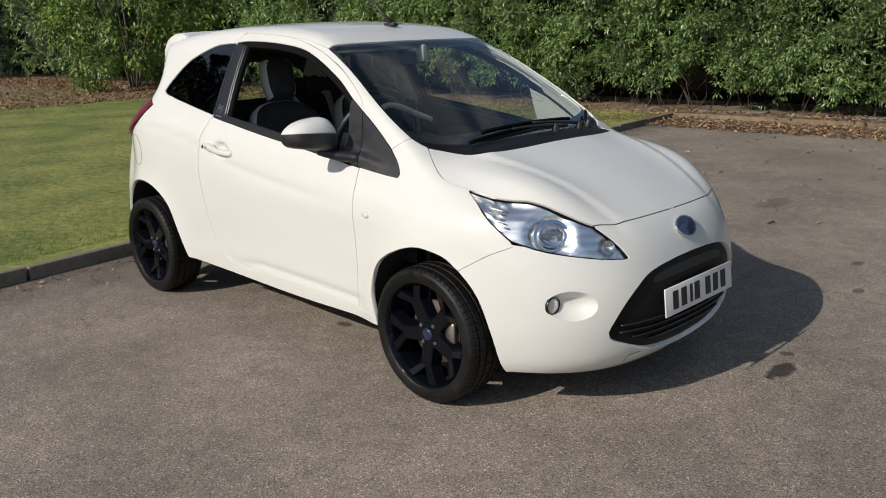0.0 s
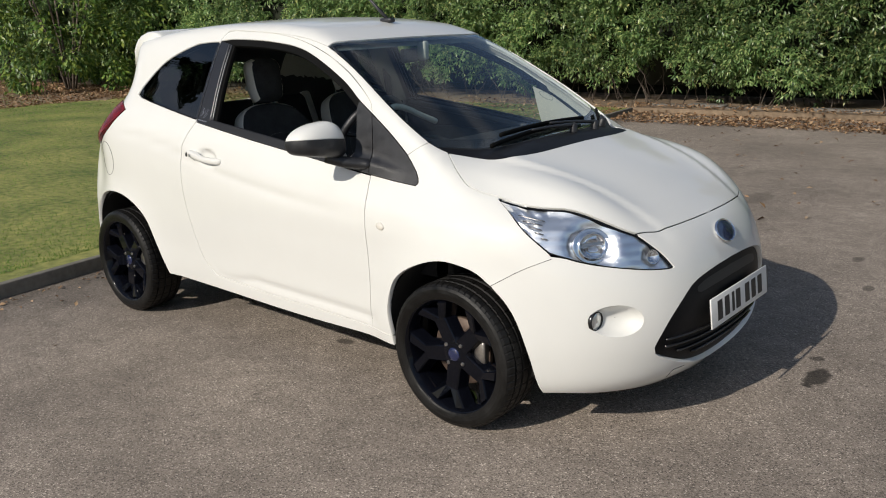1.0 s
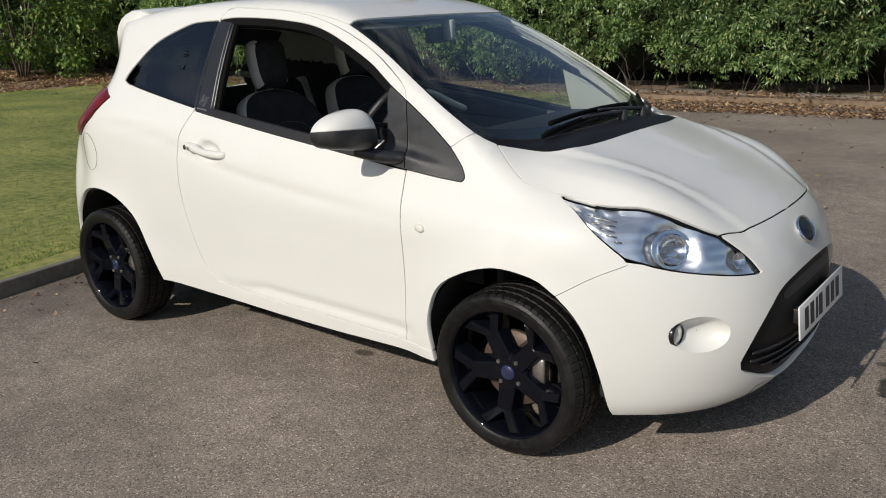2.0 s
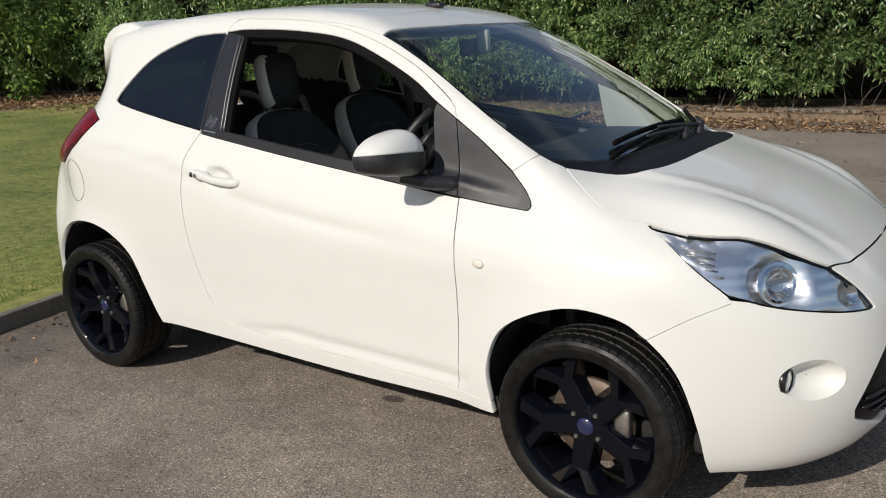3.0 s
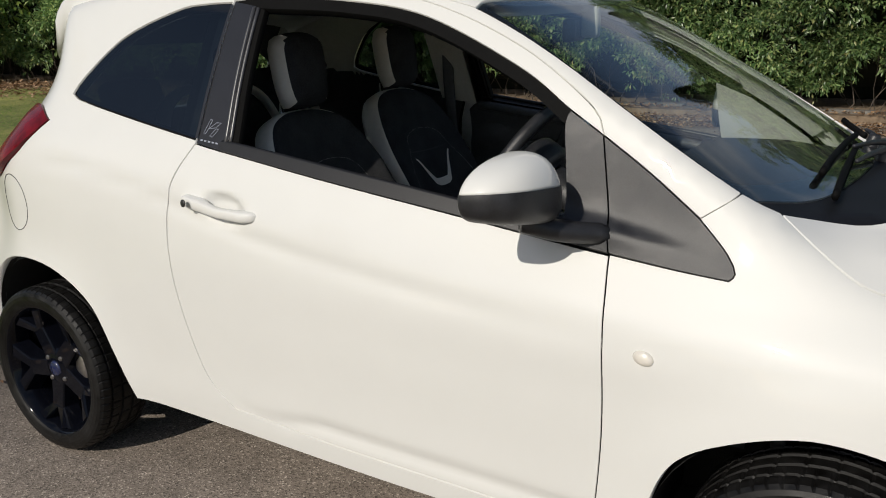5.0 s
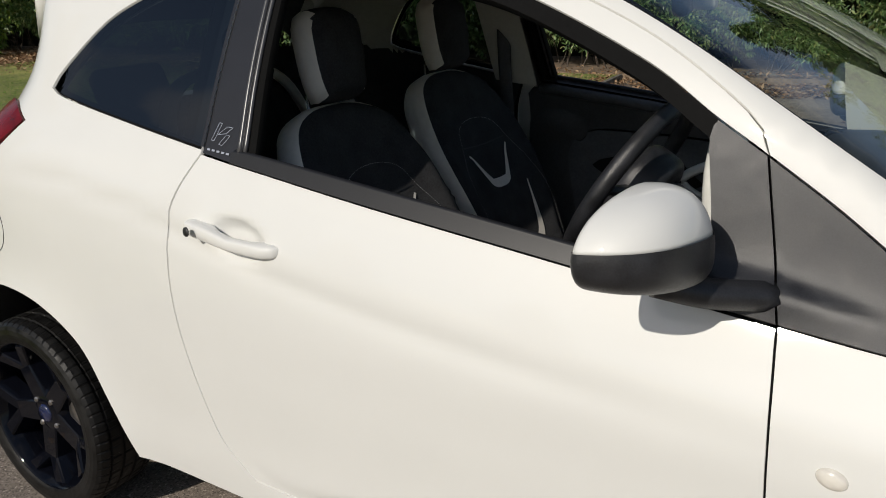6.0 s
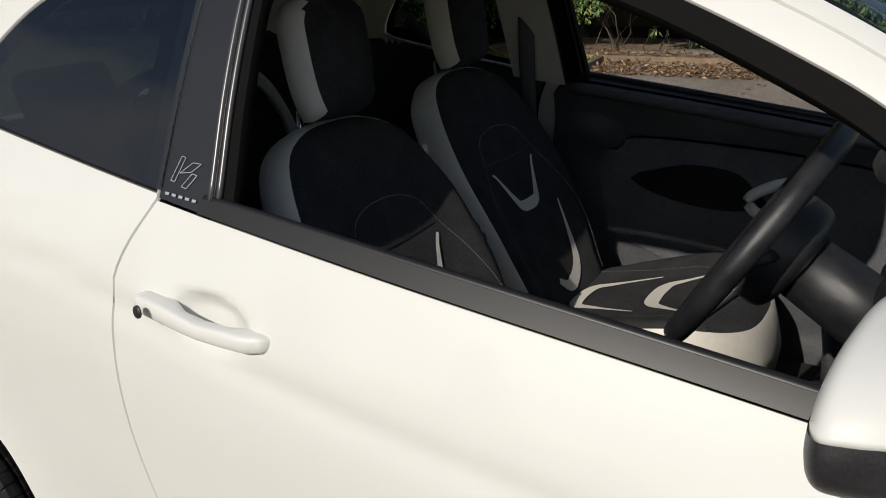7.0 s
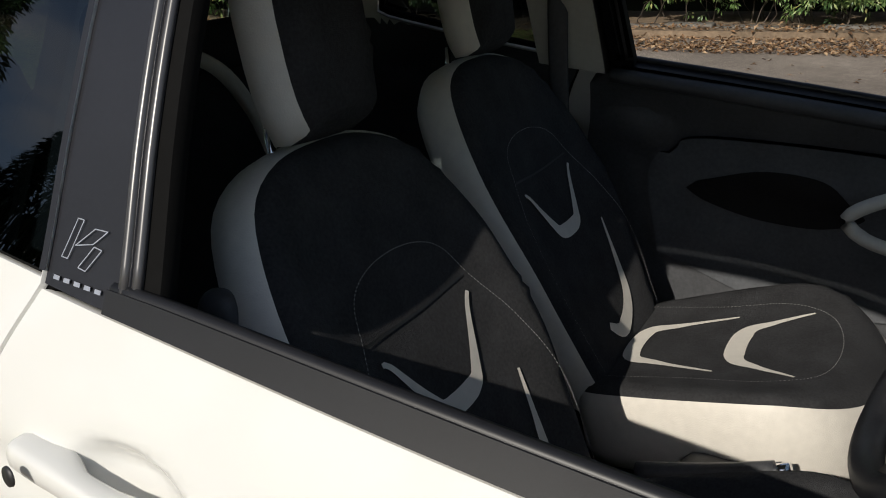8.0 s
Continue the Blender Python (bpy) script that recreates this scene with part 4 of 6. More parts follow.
rows = [sprays(6500, -9, 5, 10, 0.74, 8), sprays(4500, -26, -9, 8, 1.1, 9), sprays(1100, -46, -26, 7, 1.8, 10),
        clumps(600, -9, 5.5, 0.34, 32, 12, 0.66, 11), clumps(460, -26, -9, 0.44, 26, 9, 0.95, 12), clumps(90, -46, -26, 0.6, 20, 7, 1.5, 13)]
foliage = leaves("foliage", *[np.concatenate(q) for q in zip(*rows)], LAUREL, parent=hedge)
tagged(foliage, "glossy green laurel leaves", kind="stuff")
# dark backing sheet and box that stand for the shade between the leaves
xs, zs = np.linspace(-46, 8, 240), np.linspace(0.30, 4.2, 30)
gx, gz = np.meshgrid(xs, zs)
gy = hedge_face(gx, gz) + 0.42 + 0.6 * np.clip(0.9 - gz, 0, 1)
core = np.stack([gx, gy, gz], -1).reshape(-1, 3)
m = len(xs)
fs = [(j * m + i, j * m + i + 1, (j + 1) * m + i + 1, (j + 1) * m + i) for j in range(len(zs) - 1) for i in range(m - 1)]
put("shade_core", mesh_of("shade_core", core, fs, SHADE_GREEN), hedge)
part("shade_back", box_bm((54, 0.9, 4.0), (-19, 11.5, 2.0), 0.1), SHADE_GREEN, hedge)


def twigs(name, count, x0, x1, parent, seed):
    r = np.random.default_rng(seed)
    verts, faces = [], []
    for _ in range(count):
        p = np.array((r.uniform(x0, x1), r.uniform(9.45, 10.4), 0.05))
        d = np.array((r.normal(0, 0.5), r.normal(-0.25, 0.3), 1.0))
        rad = r.uniform(0.003, 0.013)
        rings = []
        for i in range(7):
            k = len(verts)
            for a in range(4):
                w = a * math.pi / 2
                verts.append(p + rad * (1 - i / 9) * np.array((math.cos(w), math.sin(w), 0)))
            rings.append(k)
            p = p + d / np.linalg.norm(d) * r.uniform(0.10, 0.22)
            d = d + r.normal(0, 0.35, 3)
        for a, b in zip(rings, rings[1:]):
            faces += [(a + i, a + (i + 1) % 4, b + (i + 1) % 4, b + i) for i in range(4)]
    return tagged(put(name, mesh_of(name, verts, faces, DARK_WOOD), parent), "bare brown stems at the hedge's foot", kind="stuff")


twigs("undergrowth", 480, -30, 6, hedge, 3)

# a bright shrub that stands out in front of the hedge
shrub = tagged(new("shrub"), "bright yellow-green shrub in front of the hedge", "shrub")
r_ = np.random.default_rng(21)
n = 150
th, ph = r_.uniform(0, 2 * math.pi, n), np.arccos(r_.uniform(-0.8, 1, n))
rad = 1.0 + 0.18 * np.sin(4 * th + 3 * ph) + r_.normal(0, 0.12, n)
boss = np.stack([2.3 * rad * np.sin(ph) * np.cos(th), 1.6 * rad * np.sin(ph) * np.sin(th), 2.5 + 2.45 * rad * np.cos(ph)], 1)
out = boss - np.array((0, 0, 2.3))
out /= np.linalg.norm(out, axis=1, keepdims=True)
n = 150 * 110
way = np.repeat(out, 110, 0) + r_.normal(0, 0.65, (n, 3)) + (0, 0, 0.2)
way /= np.linalg.norm(way, axis=1, keepdims=True)
p = np.repeat(boss, 110, 0) + way * (np.repeat(r_.uniform(0.3, 0.65, 150), 110) * r_.uniform(0.5, 1.05, n))[:, None]
keep = p[:, 2] > 0.05
p, way, n = p[keep], way[keep], int(keep.sum())
axis = way + r_.normal(0, 0.6, (n, 3)) + (0, 0, -0.5)
face = way * 0.5 + r_.normal(0, 0.25, (n, 3)) + (0, -0.2, 0.8)
tagged(leaves("crown", p, axis, face, r_.uniform(0.10, 0.20, n), r_.uniform(0.024, 0.044, n), LIGHT_LEAF, parent=shrub), kind="stuff")
for k in range(7):
    a = k * 0.9
    tube("stem", smooth([(0.1 * math.cos(a), 0.1 * math.sin(a), 0), (0.4 * math.cos(a), 0.3 * math.sin(a), 1.0), (0.9 * math.cos(a), 0.7 * math.sin(a), 2.4)], 0.3), 0.03, DARK_WOOD, shrub, sides=6)
shrub.location = (-19.8, 8.0, 0.07)

# grass blades, thicker near the kerb
n = 120000
u = rng.random(n)
x = kerb_x(0) - 0.25 - 22 * u**1.8
y = np.where(rng.random(n) < 0.75, rng.uniform(-3.2, 6, n), rng.uniform(-3.2, 9.3, n))
x = x + kerb_x(y) - kerb_x(0)
near = np.clip((kerb_x(y) - x) / 10, 0.3, 1.6)
axis = np.stack([rng.normal(0, 0.5, n), rng.normal(0, 0.5, n), np.full(n, 1.0)], 1)
face = np.stack([rng.normal(0, 1, n), rng.normal(0, 1, n), np.zeros(n)], 1)
grass = leaves("grass", np.stack([x, y, np.full(n, 0.072)], 1), axis, face, rng.uniform(0.012, 0.028, n) * (0.7 + near * 0.5), rng.uniform(0.0012, 0.0022, n) * (1 + near), BLADES)
tagged(grass, "short green lawn grass with straw blades", "grass", kind="stuff")

# leaf litter along the hedge's foot and on the far lawn
n = 26000
k = rng.random(n)
x = np.where(k < 0.45, rng.uniform(-3.4, 6, n), rng.uniform(-34, -3.4, n))
y = np.where(k < 0.45, 9.4 - 1.6 * rng.random(n) ** 0.7, 9.6 - 2.2 * rng.random(n) ** 1.2 - 0.4 * rng.exponential(1.0, n))
y[:500] = rng.uniform(-2.5, 7.7, 500)
x[:500] = kerb_x(y[:500]) + 0.06 + rng.exponential(0.14, 500)
x[620:9000] = -15.6 - 14 * rng.random(8380) ** 1.4
y[620:9000] = rng.uniform(2.2, 9.2, 8380) - 0.14 * (x[620:9000] + 15.6) * (rng.random(8380) - 0.9)
x[500:620], y[500:620] = rng.uniform(-2, 4, 120), rng.uniform(3, 7.8, 120)
zg = np.where(x < kerb_x(y) - 0.05, 0.085, np.where(y > 8.9, 0.092, 0.006))
axis = np.stack([rng.normal(0, 1, n), rng.normal(0, 1, n), rng.normal(0.1, 0.25, n)], 1)
face = np.stack([rng.normal(0, 0.35, n), rng.normal(0, 0.35, n), np.ones(n)], 1)
size = np.where(x < -9, 1.5, 1.0)
size[:500] = 0.55
litter = leaves("leaf_litter", np.stack([x, y, zg + rng.uniform(0, 0.03, n) * (y > 7.6)], 1), axis, face, rng.uniform(0.03, 0.085, n) * size, rng.uniform(0.008, 0.022, n) * size, DRY_LEAF, 0.5)
tagged(litter, "dry brown fallen leaves", "leaves", kind="stuff")

# kerb stones along the lawn, edging stones under the hedge
kerb = tagged(new("kerb"), "low grey concrete kerb edging the lawn", kind="structure")
bm = box_bm((0.055, 0.905, 0.20), (0, 0, 0), 0.008)
stone = bpy.data.meshes.new("kerb_stone")
bm.to_mesh(stone)
bm.free()
stone.materials.append(CONCRETE)
turn = math.atan(0.13)
for i in range(13):
    y = -2.6 + i * 0.92
    ob = put("kerb_stone", stone, kerb)
    ob.location, ob.rotation_euler = (kerb_x(y) - 0.03, y, -0.012 + 0.004 * math.sin(3 * i)), (0.004 * math.sin(i), 0, turn + 0.004 * math.cos(2 * i))
edging = tagged(new("stone_edging"), "pale weathered stone edging at the hedge's foot", kind="structure")
for i in range(22):
    w = 0.55 + 0.25 * math.sin(i * 2.3)
    ob = part("edging_stone", box_bm((0.58, 0.22, 0.22 + 0.03 * math.sin(i * 1.7)), (0, 0, 0), 0.02), CONCRETE, edging)
    ob.location, ob.rotation_euler = (-2.9 + i * 0.60, 9.32 + 0.02 * math.sin(i * 2.1), 0.0), (0.03 * math.sin(i), 0.02 * math.cos(i * 1.4), 0.02 * math.sin(i * 3))


# ---- outer fittings of the car ----
def on_skin(view, a, b):
    """A place on the skin and its normal."""
    base, axes, way = VIEWS[view]
    p = np.array(base, float)
    p[axes[0]], p[axes[1]] = a, b
    p = skin(p[None], way)
    return p[0], normal(p)[0]


def facing(p, n, up=(0, 0, 1)):
    """A pose at p whose z axis is n and whose y axis is as near to up as can be."""
    z = Vector(n).normalized()
    x = Vector(up).cross(z).normalized()
    return Matrix.Translation(p) @ Matrix((x, z.cross(x), z)).transposed().to_4x4()


def on_both(name, me, m, parents, label=""):
    """A small mesh at a pose on the driver's side, and its twin."""
    flip = Matrix.Diagonal((1, -1, 1, 1))
    out = []
    for k in (0, 1):
        twin = me.copy()
        twin.transform(flip @ m if k else m)
        if k:
            twin.flip_normals()
        out.append(put(name, twin, parents[k], label))
    return out


def lathe_mesh(name, profile, mat, steps=32, scale=(1, 1, 1), smooth_shade=True):
    v, f = lathe(profile, steps, 2)
    return mesh_of(name, v * scale, f, mat, smooth_shade=smooth_shade)


# door mirrors: white cap over a black shell, on a black arm
def shell_mesh(name, mat, low, high, grow=1.0):
    vs, fs, nu, nv = [], [], 40, 14
    for j in range(nv + 1):
        v = low + (high - low) * j / nv
        for i in range(nu):
            u = 2 * math.pi * i / nu
            c, s = math.cos(u), math.sin(u)
            e = lambda q, k: math.copysign(abs(q) ** k, q)
            r = max(math.cos(v), 0) ** (0.72 if v > 0 else 0.30)
            back = 0.030 if c < 0 else 0.098
            x, y = e(c, 0.85) * back * r, e(s, 0.8) * 0.116 * r
            z = e(math.sin(v), 0.95) * (0.088 if v > 0 else 0.042)
            x += 0.165 * y
            z += -0.15 * y + (0.10 * x + 0.26 * y * math.sin(v) if v > 0 else 0)
            vs.append((x * grow, y * grow, z * grow))
    for j in range(nv):
        for i in range(nu):
            a, b = j * nu + i, j * nu + (i + 1) % nu
            fs.append((a, b, b + nu, a + nu))
    if low > -1.5:
        fs.append(tuple(range(nu))[::-1])
    return mesh_of(name, vs, fs, mat)


MIRROR = Matrix.Translation((0.548, -0.840, 1.024))
mirrors = [put("door_mirror", None, d, "black door mirror with a white cap") for d in (car, car)]
on_both("mirror_cap", shell_mesh("mirror_cap", PAINT, 0.20, math.pi / 2, 1.0), MIRROR, mirrors, "white painted mirror cap")
on_both("mirror_shell", shell_mesh("mirror_shell", TRIM, -math.pi / 2, 0.22, 1.016), MIRROR, mirrors)
arm = tube("mirror_arm", smooth([(0.575, -0.80, 0.975), (0.63, -0.76, 0.955), (0.675, -0.715, 0.944), (0.71, -0.69, 0.940)], 0.02), 0.029, TRIM, mirrors[0], squash=0.8)
twin = arm.data.copy()
twin.transform(Matrix.Diagonal((1, -1, 1, 1)))
twin.flip_normals()
put("mirror_arm", twin, mirrors[1])

# door handles with a dark lock
def handle_mesh():
    """A pull bar of rounded box section that bows out from the door, its ends bedded on pads."""
    xs = np.concatenate([np.linspace(-0.430, -0.420, 4), np.linspace(-0.412, -0.194, 24), np.linspace(-0.187, -0.174, 5)])
    mid = np.interp(xs, [-0.430, -0.36, -0.30, -0.21, -0.174], [0.921, 0.911, 0.899, 0.893, 0.895])
    high = np.interp(xs, [-0.430, -0.425, -0.415, -0.36, -0.30, -0.22, -0.194, -0.181, -0.174], [0.004, 0.012, 0.0165, 0.0165, 0.0130, 0.0150, 0.0140, 0.0095, 0.002])
    near = np.interp(xs, [-0.430, -0.40, -0.365, -0.335, -0.25, -0.215, -0.174], [-0.004, -0.004, -0.002, 0.014, 0.014, -0.002, -0.004])
    far = np.interp(xs, [-0.430, -0.420, -0.38, -0.30, -0.22, -0.189, -0.174], [0.020, 0.031, 0.036, 0.041, 0.039, 0.030, 0.012])
    base = -skin(np.stack([xs, np.full(len(xs), -0.3), np.full(len(xs), 0.955)], 1), (0, -1, 0))[:, 1]
    base = np.interp(xs, [xs[0], xs[-1]], [base[0], base[-1]])
    vs, fs, n = [], [], 16
    for x, z, h, a, b, y0 in zip(xs, mid, high, near, far, base):
        for k in range(n):
            w = 2 * math.pi * k / n
            c, d = math.copysign(abs(math.cos(w)) ** 0.62, math.cos(w)), math.copysign(abs(math.sin(w)) ** 0.62, math.sin(w))
            vs.append((x, -(y0 + (a + b) / 2 + (b - a) / 2 * c), z + h * d))
    for i in range(len(xs) - 1):
        fs += [(i * n + k, (i + 1) * n + k, (i + 1) * n + (k + 1) % n, i * n + (k + 1) % n) for k in range(n)]
    fs += [tuple(range(n)), tuple(range((len(xs) - 1) * n, len(xs) * n))[::-1]]
    return mesh_of("door_handle", vs, fs, PAINT)


on_both("door_handle", handle_mesh(), Matrix(), doors, "white pull handle")
lock = lathe_mesh("door_lock", [(0.0, 0.0295), (0.0095, 0.0295), (0.0100, 0.027)], INK)
on_both("door_lock", lock, facing((-0.389, -0.7830, 0.917), (-0.15, -1, 0.1)), doors, "dark lock barrel")
# indicator repeaters
p, nrm = on_skin("side", 0.823, 0.724)
rep = lathe_mesh("indicator_repeater", [(0.0, 0.008), (0.010, 0.0075), (0.018, 0.005), (0.0205, 0.001), (0.0205, -0.004)], AMBER, scale=(1.05, 0.72, 1))
on_both("indicator_repeater", rep, facing(p, nrm) @ pose(0, 0, 0, 0, 0, -12), (car, car), "clear oval indicator lens")
# fuel flap ring
ring = edge("side", [(-1.190 + 0.082 * math.cos(a), 0.842 + 0.088 * math.sin(a)) for a in np.linspace(0, 2 * math.pi, 40)], 0.02)
tube("fuel_flap_seam", ring[:-1], 0.0013, SATIN, car, "thin seam of the round fuel flap", sides=6, closed=True)


def strip(name, line, width, mat, parent, label="", lift=0.002, closed=False):
    """A flat ribbon on the skin along a line."""
    n = normal(line)
    t = np.gradient(line, axis=0)
    t /= np.linalg.norm(t, axis=1, keepdims=True) + 1e-9
    side_ = np.cross(t, n) * (np.ones(len(line)) * width)[:, None] / 2
    vs = np.vstack([line + n * lift - side_, line + n * lift + side_])
    k = len(line)
    fs = [(i, i + 1, k + i + 1, k + i) for i in range(k - 1)]
    return put(name, mesh_of(name, vs, fs, mat), parent, label)


# pillar emblem: plain bars
def emblem(parent, flip):
    for k in range(5):
        me = box_bm((0.0078, 0.0042, 0.0006), (0, 0, 0))
        ob = part("emblem_bar", me, NAVY_LIGHT, parent, shade=False)
        xx = -0.414 + k * 0.0135
        pp, nn = on_skin("side", xx, 1.068 - 0.11 * (xx + 0.414))
        m = facing(pp + nn * 0.0005, nn) @ pose(0, 0, 0, 0, 0, -6)
        ob.matrix_world = Matrix.Diagonal((1, -1, 1, 1)) @ m if flip else m
    slant = [(-0.400, 1.120), (-0.413, 1.086), (-0.405, 1.085), (-0.392, 1.119)]
    wedge = [(-0.398, 1.097), (-0.376, 1.113), (-0.360, 1.112), (-0.376, 1.100)]
    peak = [(-0.390, 1.079), (-0.374, 1.098), (-0.364, 1.096), (-0.380, 1.077)]
    lines = [[a, b] for form in (slant, wedge, peak) for a, b in zip(form, form[1:] + form[:1])]
    for pts in lines:
        ln = edge("side", pts, 0.006)
        if flip:
            continue
        strip("emblem_stroke", ln, 0.0011, NAVY_LIGHT, parent, lift=0.0005)


emblem(door_r, False)
strip("pillar_edge", edge("side", [(-0.4335, 1.072), (-0.4345, 1.24), (-0.4315, 1.412)], 0.02), 0.0085, SATIN, car, "dark edge strip of the side window", lift=0.0015)

# windscreen border, wipers, aerial, inner mirror
band_loop = loop(ws_head, edge("top", [(0.315, -0.520), (0.556, -0.566), (0.776, -0.608), (0.93, -0.613), (0.975, -0.603)]), cowl_rear, edge("top", [(1.12, 0), (1.055, 0)]), edge("top", [(1.055, 0), (1.04, -0.2), (1.00, -0.40), (0.945, -0.560), (0.90, -0.600)]),
                 edge("top", [(0.90, -0.600), (0.776, -0.597), (0.556, -0.555), (0.340, -0.507)]), edge("top", [(0.340, -0.507), (0.374, -0.41), (0.396, -0.25), (0.405, 0)]), edge("top", [(0.405, 0), (0.375, 0)]))
panel("windscreen_band", band_loop, (0.5, 0, 1), GLOSS, car, "black printed border of the windscreen", half=True, gap=0.002, depth=0, lift=-0.007, spacing=0.03)


def wiper(pivot, elbow, tip0, tip1):
    w = put("wiper", None, car, "black wiper arm and blade")
    pts = [on_skin("top", *q) for q in (pivot, elbow)]
    a, b = [p + n * h for (p, n), h in zip(pts, (0.022, 0.028))]
    tube("wiper_arm", smooth([a, (a + b) / 2 + (0, 0, 0.003), b], 0.03), np.linspace(0.009, 0.005, len(smooth([a, (a + b) / 2 + (0, 0, 0.003), b], 0.03))), TRIM, w)
    ln = edge("top", [tip0, tip1], 0.03)
    tube("wiper_blade", offset_line(ln, 0.014), 0.0075, SEAL, w, squash=1.3)
    v = lathe_mesh("wiper_pivot", [(0.0, 0.030), (0.013, 0.030), (0.017, 0.022), (0.018, -0.01)], TRIM)
    put("wiper_pivot", v, w).matrix_world = facing(pts[0][0], pts[0][1])
    return w


wiper((1.120, 0.30), (1.060, 0.02), (1.036, 0.325), (1.040, -0.295))
wiper((1.135, 0.10), (1.094, -0.15), (1.062, 0.12), (1.088, -0.415))
wiper((1.075, 0.435), (1.040, 0.465), (1.050, 0.440), (0.975, 0.540))
p, nrm = on_skin("top", 0.165, 0.0)
aerial = put("aerial", None, car, "short black roof aerial")
part("aerial_base", box_bm((0.075, 0.036, 0.022), p + nrm * 0.008, 0.009), TRIM, aerial)
tube("aerial_rod", [p + (0.0, 0, 0.015), p + (-0.10, 0, 0.10), p + (-0.22, 0, 0.20)], [0.009, 0.007, 0.005], TRIM, aerial)

# headlamps
both("headlamp_seal", head_loop, (0.6, -0.65, 0.45), SEAL, (car, car), "black seal round the headlamp", spacing=0.03, lift=-0.006, depth=0.01, gap=0.0005, holes=[skin(head_loop * (1, 1, 1) + (head_loop.mean(0) - head_loop) / np.linalg.norm(head_loop.mean(0) - head_loop, axis=1, keepdims=True) * 0.006, (0.6, -0.65, 0.45))])


def lamp_facets(p):
    """The folded floor of the headlamp: round bowls joined by ribs."""
    d = np.linalg.norm(p - np.array((1.642, -0.579, 0.725)), axis=1)
    e = np.linalg.norm(p - np.array((1.787, -0.425, 0.671)), axis=1)
    ribs = 0.006 * np.abs(np.sin((p[:, 0] * 0.8 + p[:, 2] * 1.6) * 95)) * step(1.50, 1.44, p[:, 0])
    return -0.013 - 0.040 * np.exp(-((d / 0.078) ** 4)) - 0.020 * np.exp(-((e / 0.032) ** 4)) - ribs - 0.0035 * np.abs(np.sin(p[:, 1] * 52 - p[:, 0] * 30)) * step(1.46, 1.52, p[:, 0]) * step(0.06, 0.09, d) - 0.0012 * np.sin(p[:, 2] * 210)


lampers = [put("headlamp", None, car, "clear headlamp with chrome reflector") for _ in (0, 1)]
covers = both("headlamp_cover", head_loop, (0.6, -0.65, 0.45), CLEAR, lampers, lift=-0.001, depth=0, gap=0.003, spacing=0.025)
both("headlamp_bowl", head_loop, (0.6, -0.65, 0.45), REFLECTOR, lampers, lift=lamp_facets, depth=0, gap=0.004, spacing=0.010)
for ob in covers:
    ob.visible_shadow = False
aim, seat_ = Vector((0.80, -0.50, 0.30)), (1.624, -0.560, 0.712)
beam = lathe_mesh("lamp_reflector", [(0.0, -0.030), (0.020, -0.027), (0.040, -0.017), (0.054, 0.000), (0.060, 0.010), (0.065, 0.008), (0.074, -0.006), (0.083, 0.006), (0.088, 0.000)], CHROME, 48)
on_both("lamp_reflector", beam, facing(seat_, aim) @ Matrix.Diagonal((0.82, 0.70, 0.85, 1)), lampers, "chrome reflector ring")
ball = lathe_mesh("lamp_lens", [(0.0, 0.016), (0.022, 0.013), (0.042, 0.006), (0.053, -0.002), (0.055, -0.010)], CLEAR, 32)
on_both("lamp_lens", ball, facing(seat_, aim) @ Matrix.Diagonal((0.84, 0.72, 0.85, 1)), lampers)
bm = box_bm((0.078, 0.013, 0.006), (0, 0.007, -0.002), 0.002)
bar_mesh = bpy.data.meshes.new("lamp_shield")
bm.to_mesh(bar_mesh)
bm.free()
bar_mesh.materials.append(STEEL)
on_both("lamp_shield", bar_mesh, facing(seat_, aim), lampers, "dark bar across the lens")
side_lamp = lathe_mesh("side_lamp", [(0.0, -0.012), (0.016, -0.004), (0.022, 0.008), (0.025, 0.008)], CHROME, 24)
on_both("side_lamp", side_lamp, facing((1.774, -0.419, 0.664), (0.85, -0.4, 0.25)), lampers)
# slotted fins of the turn lamp
for k, (xa, za, xb, zb) in enumerate(((1.394, 0.819, 1.483, 0.801), (1.419, 0.803, 1.484, 0.790), (1.445, 0.786, 1.489, 0.775), (1.470, 0.768, 1.499, 0.761), (1.495, 0.749, 1.515, 0.745))):
    for s in (-1, 1):
        ln = offset_line(edge("side", [(xa, za), (xb, zb)], 0.02), -0.0085) * (1, -s, 1)
        tube("lamp_slot", ln, 0.0022, STEEL, lampers[(s + 1) // 2], sides=6)
# front badge, grille, number plate, fog lamps
p, nrm = on_skin("front", 0.0, 0.678)
badge = put("badge", None, car, "dark blue oval badge in a chrome ring")
put("badge_ring", lathe_mesh("badge_ring", [(0.055, -0.01), (0.074, 0.0), (0.074, 0.006), (0.069, 0.010), (0.065, 0.006)], CHROME, 40, (1, 0.62, 1)), badge).matrix_world = facing(p, nrm)
put("badge_face", lathe_mesh("badge_face", [(0.0, 0.009), (0.04, 0.008), (0.066, 0.005)], NAVY, 40, (1, 0.62, 1)), badge).matrix_world = facing(p, nrm)
grille = put("grille", None, car, "black lower grille with slats")
for k, (zz, w, d) in enumerate(((0.372, 0.84, 0.0), (0.343, 0.84, 0.0), (0.314, 0.72, 0.0), (0.285, 0.54, 0.0))):
    ln = edge("front", [(q, zz) for q in (-w / 2, -w / 4, 0.0001, w / 4, w / 2)], 0.03)
    tube("grille_slat", offset_line(ln, -0.016), 0.0095, GLOSS, grille, squash=0.55)
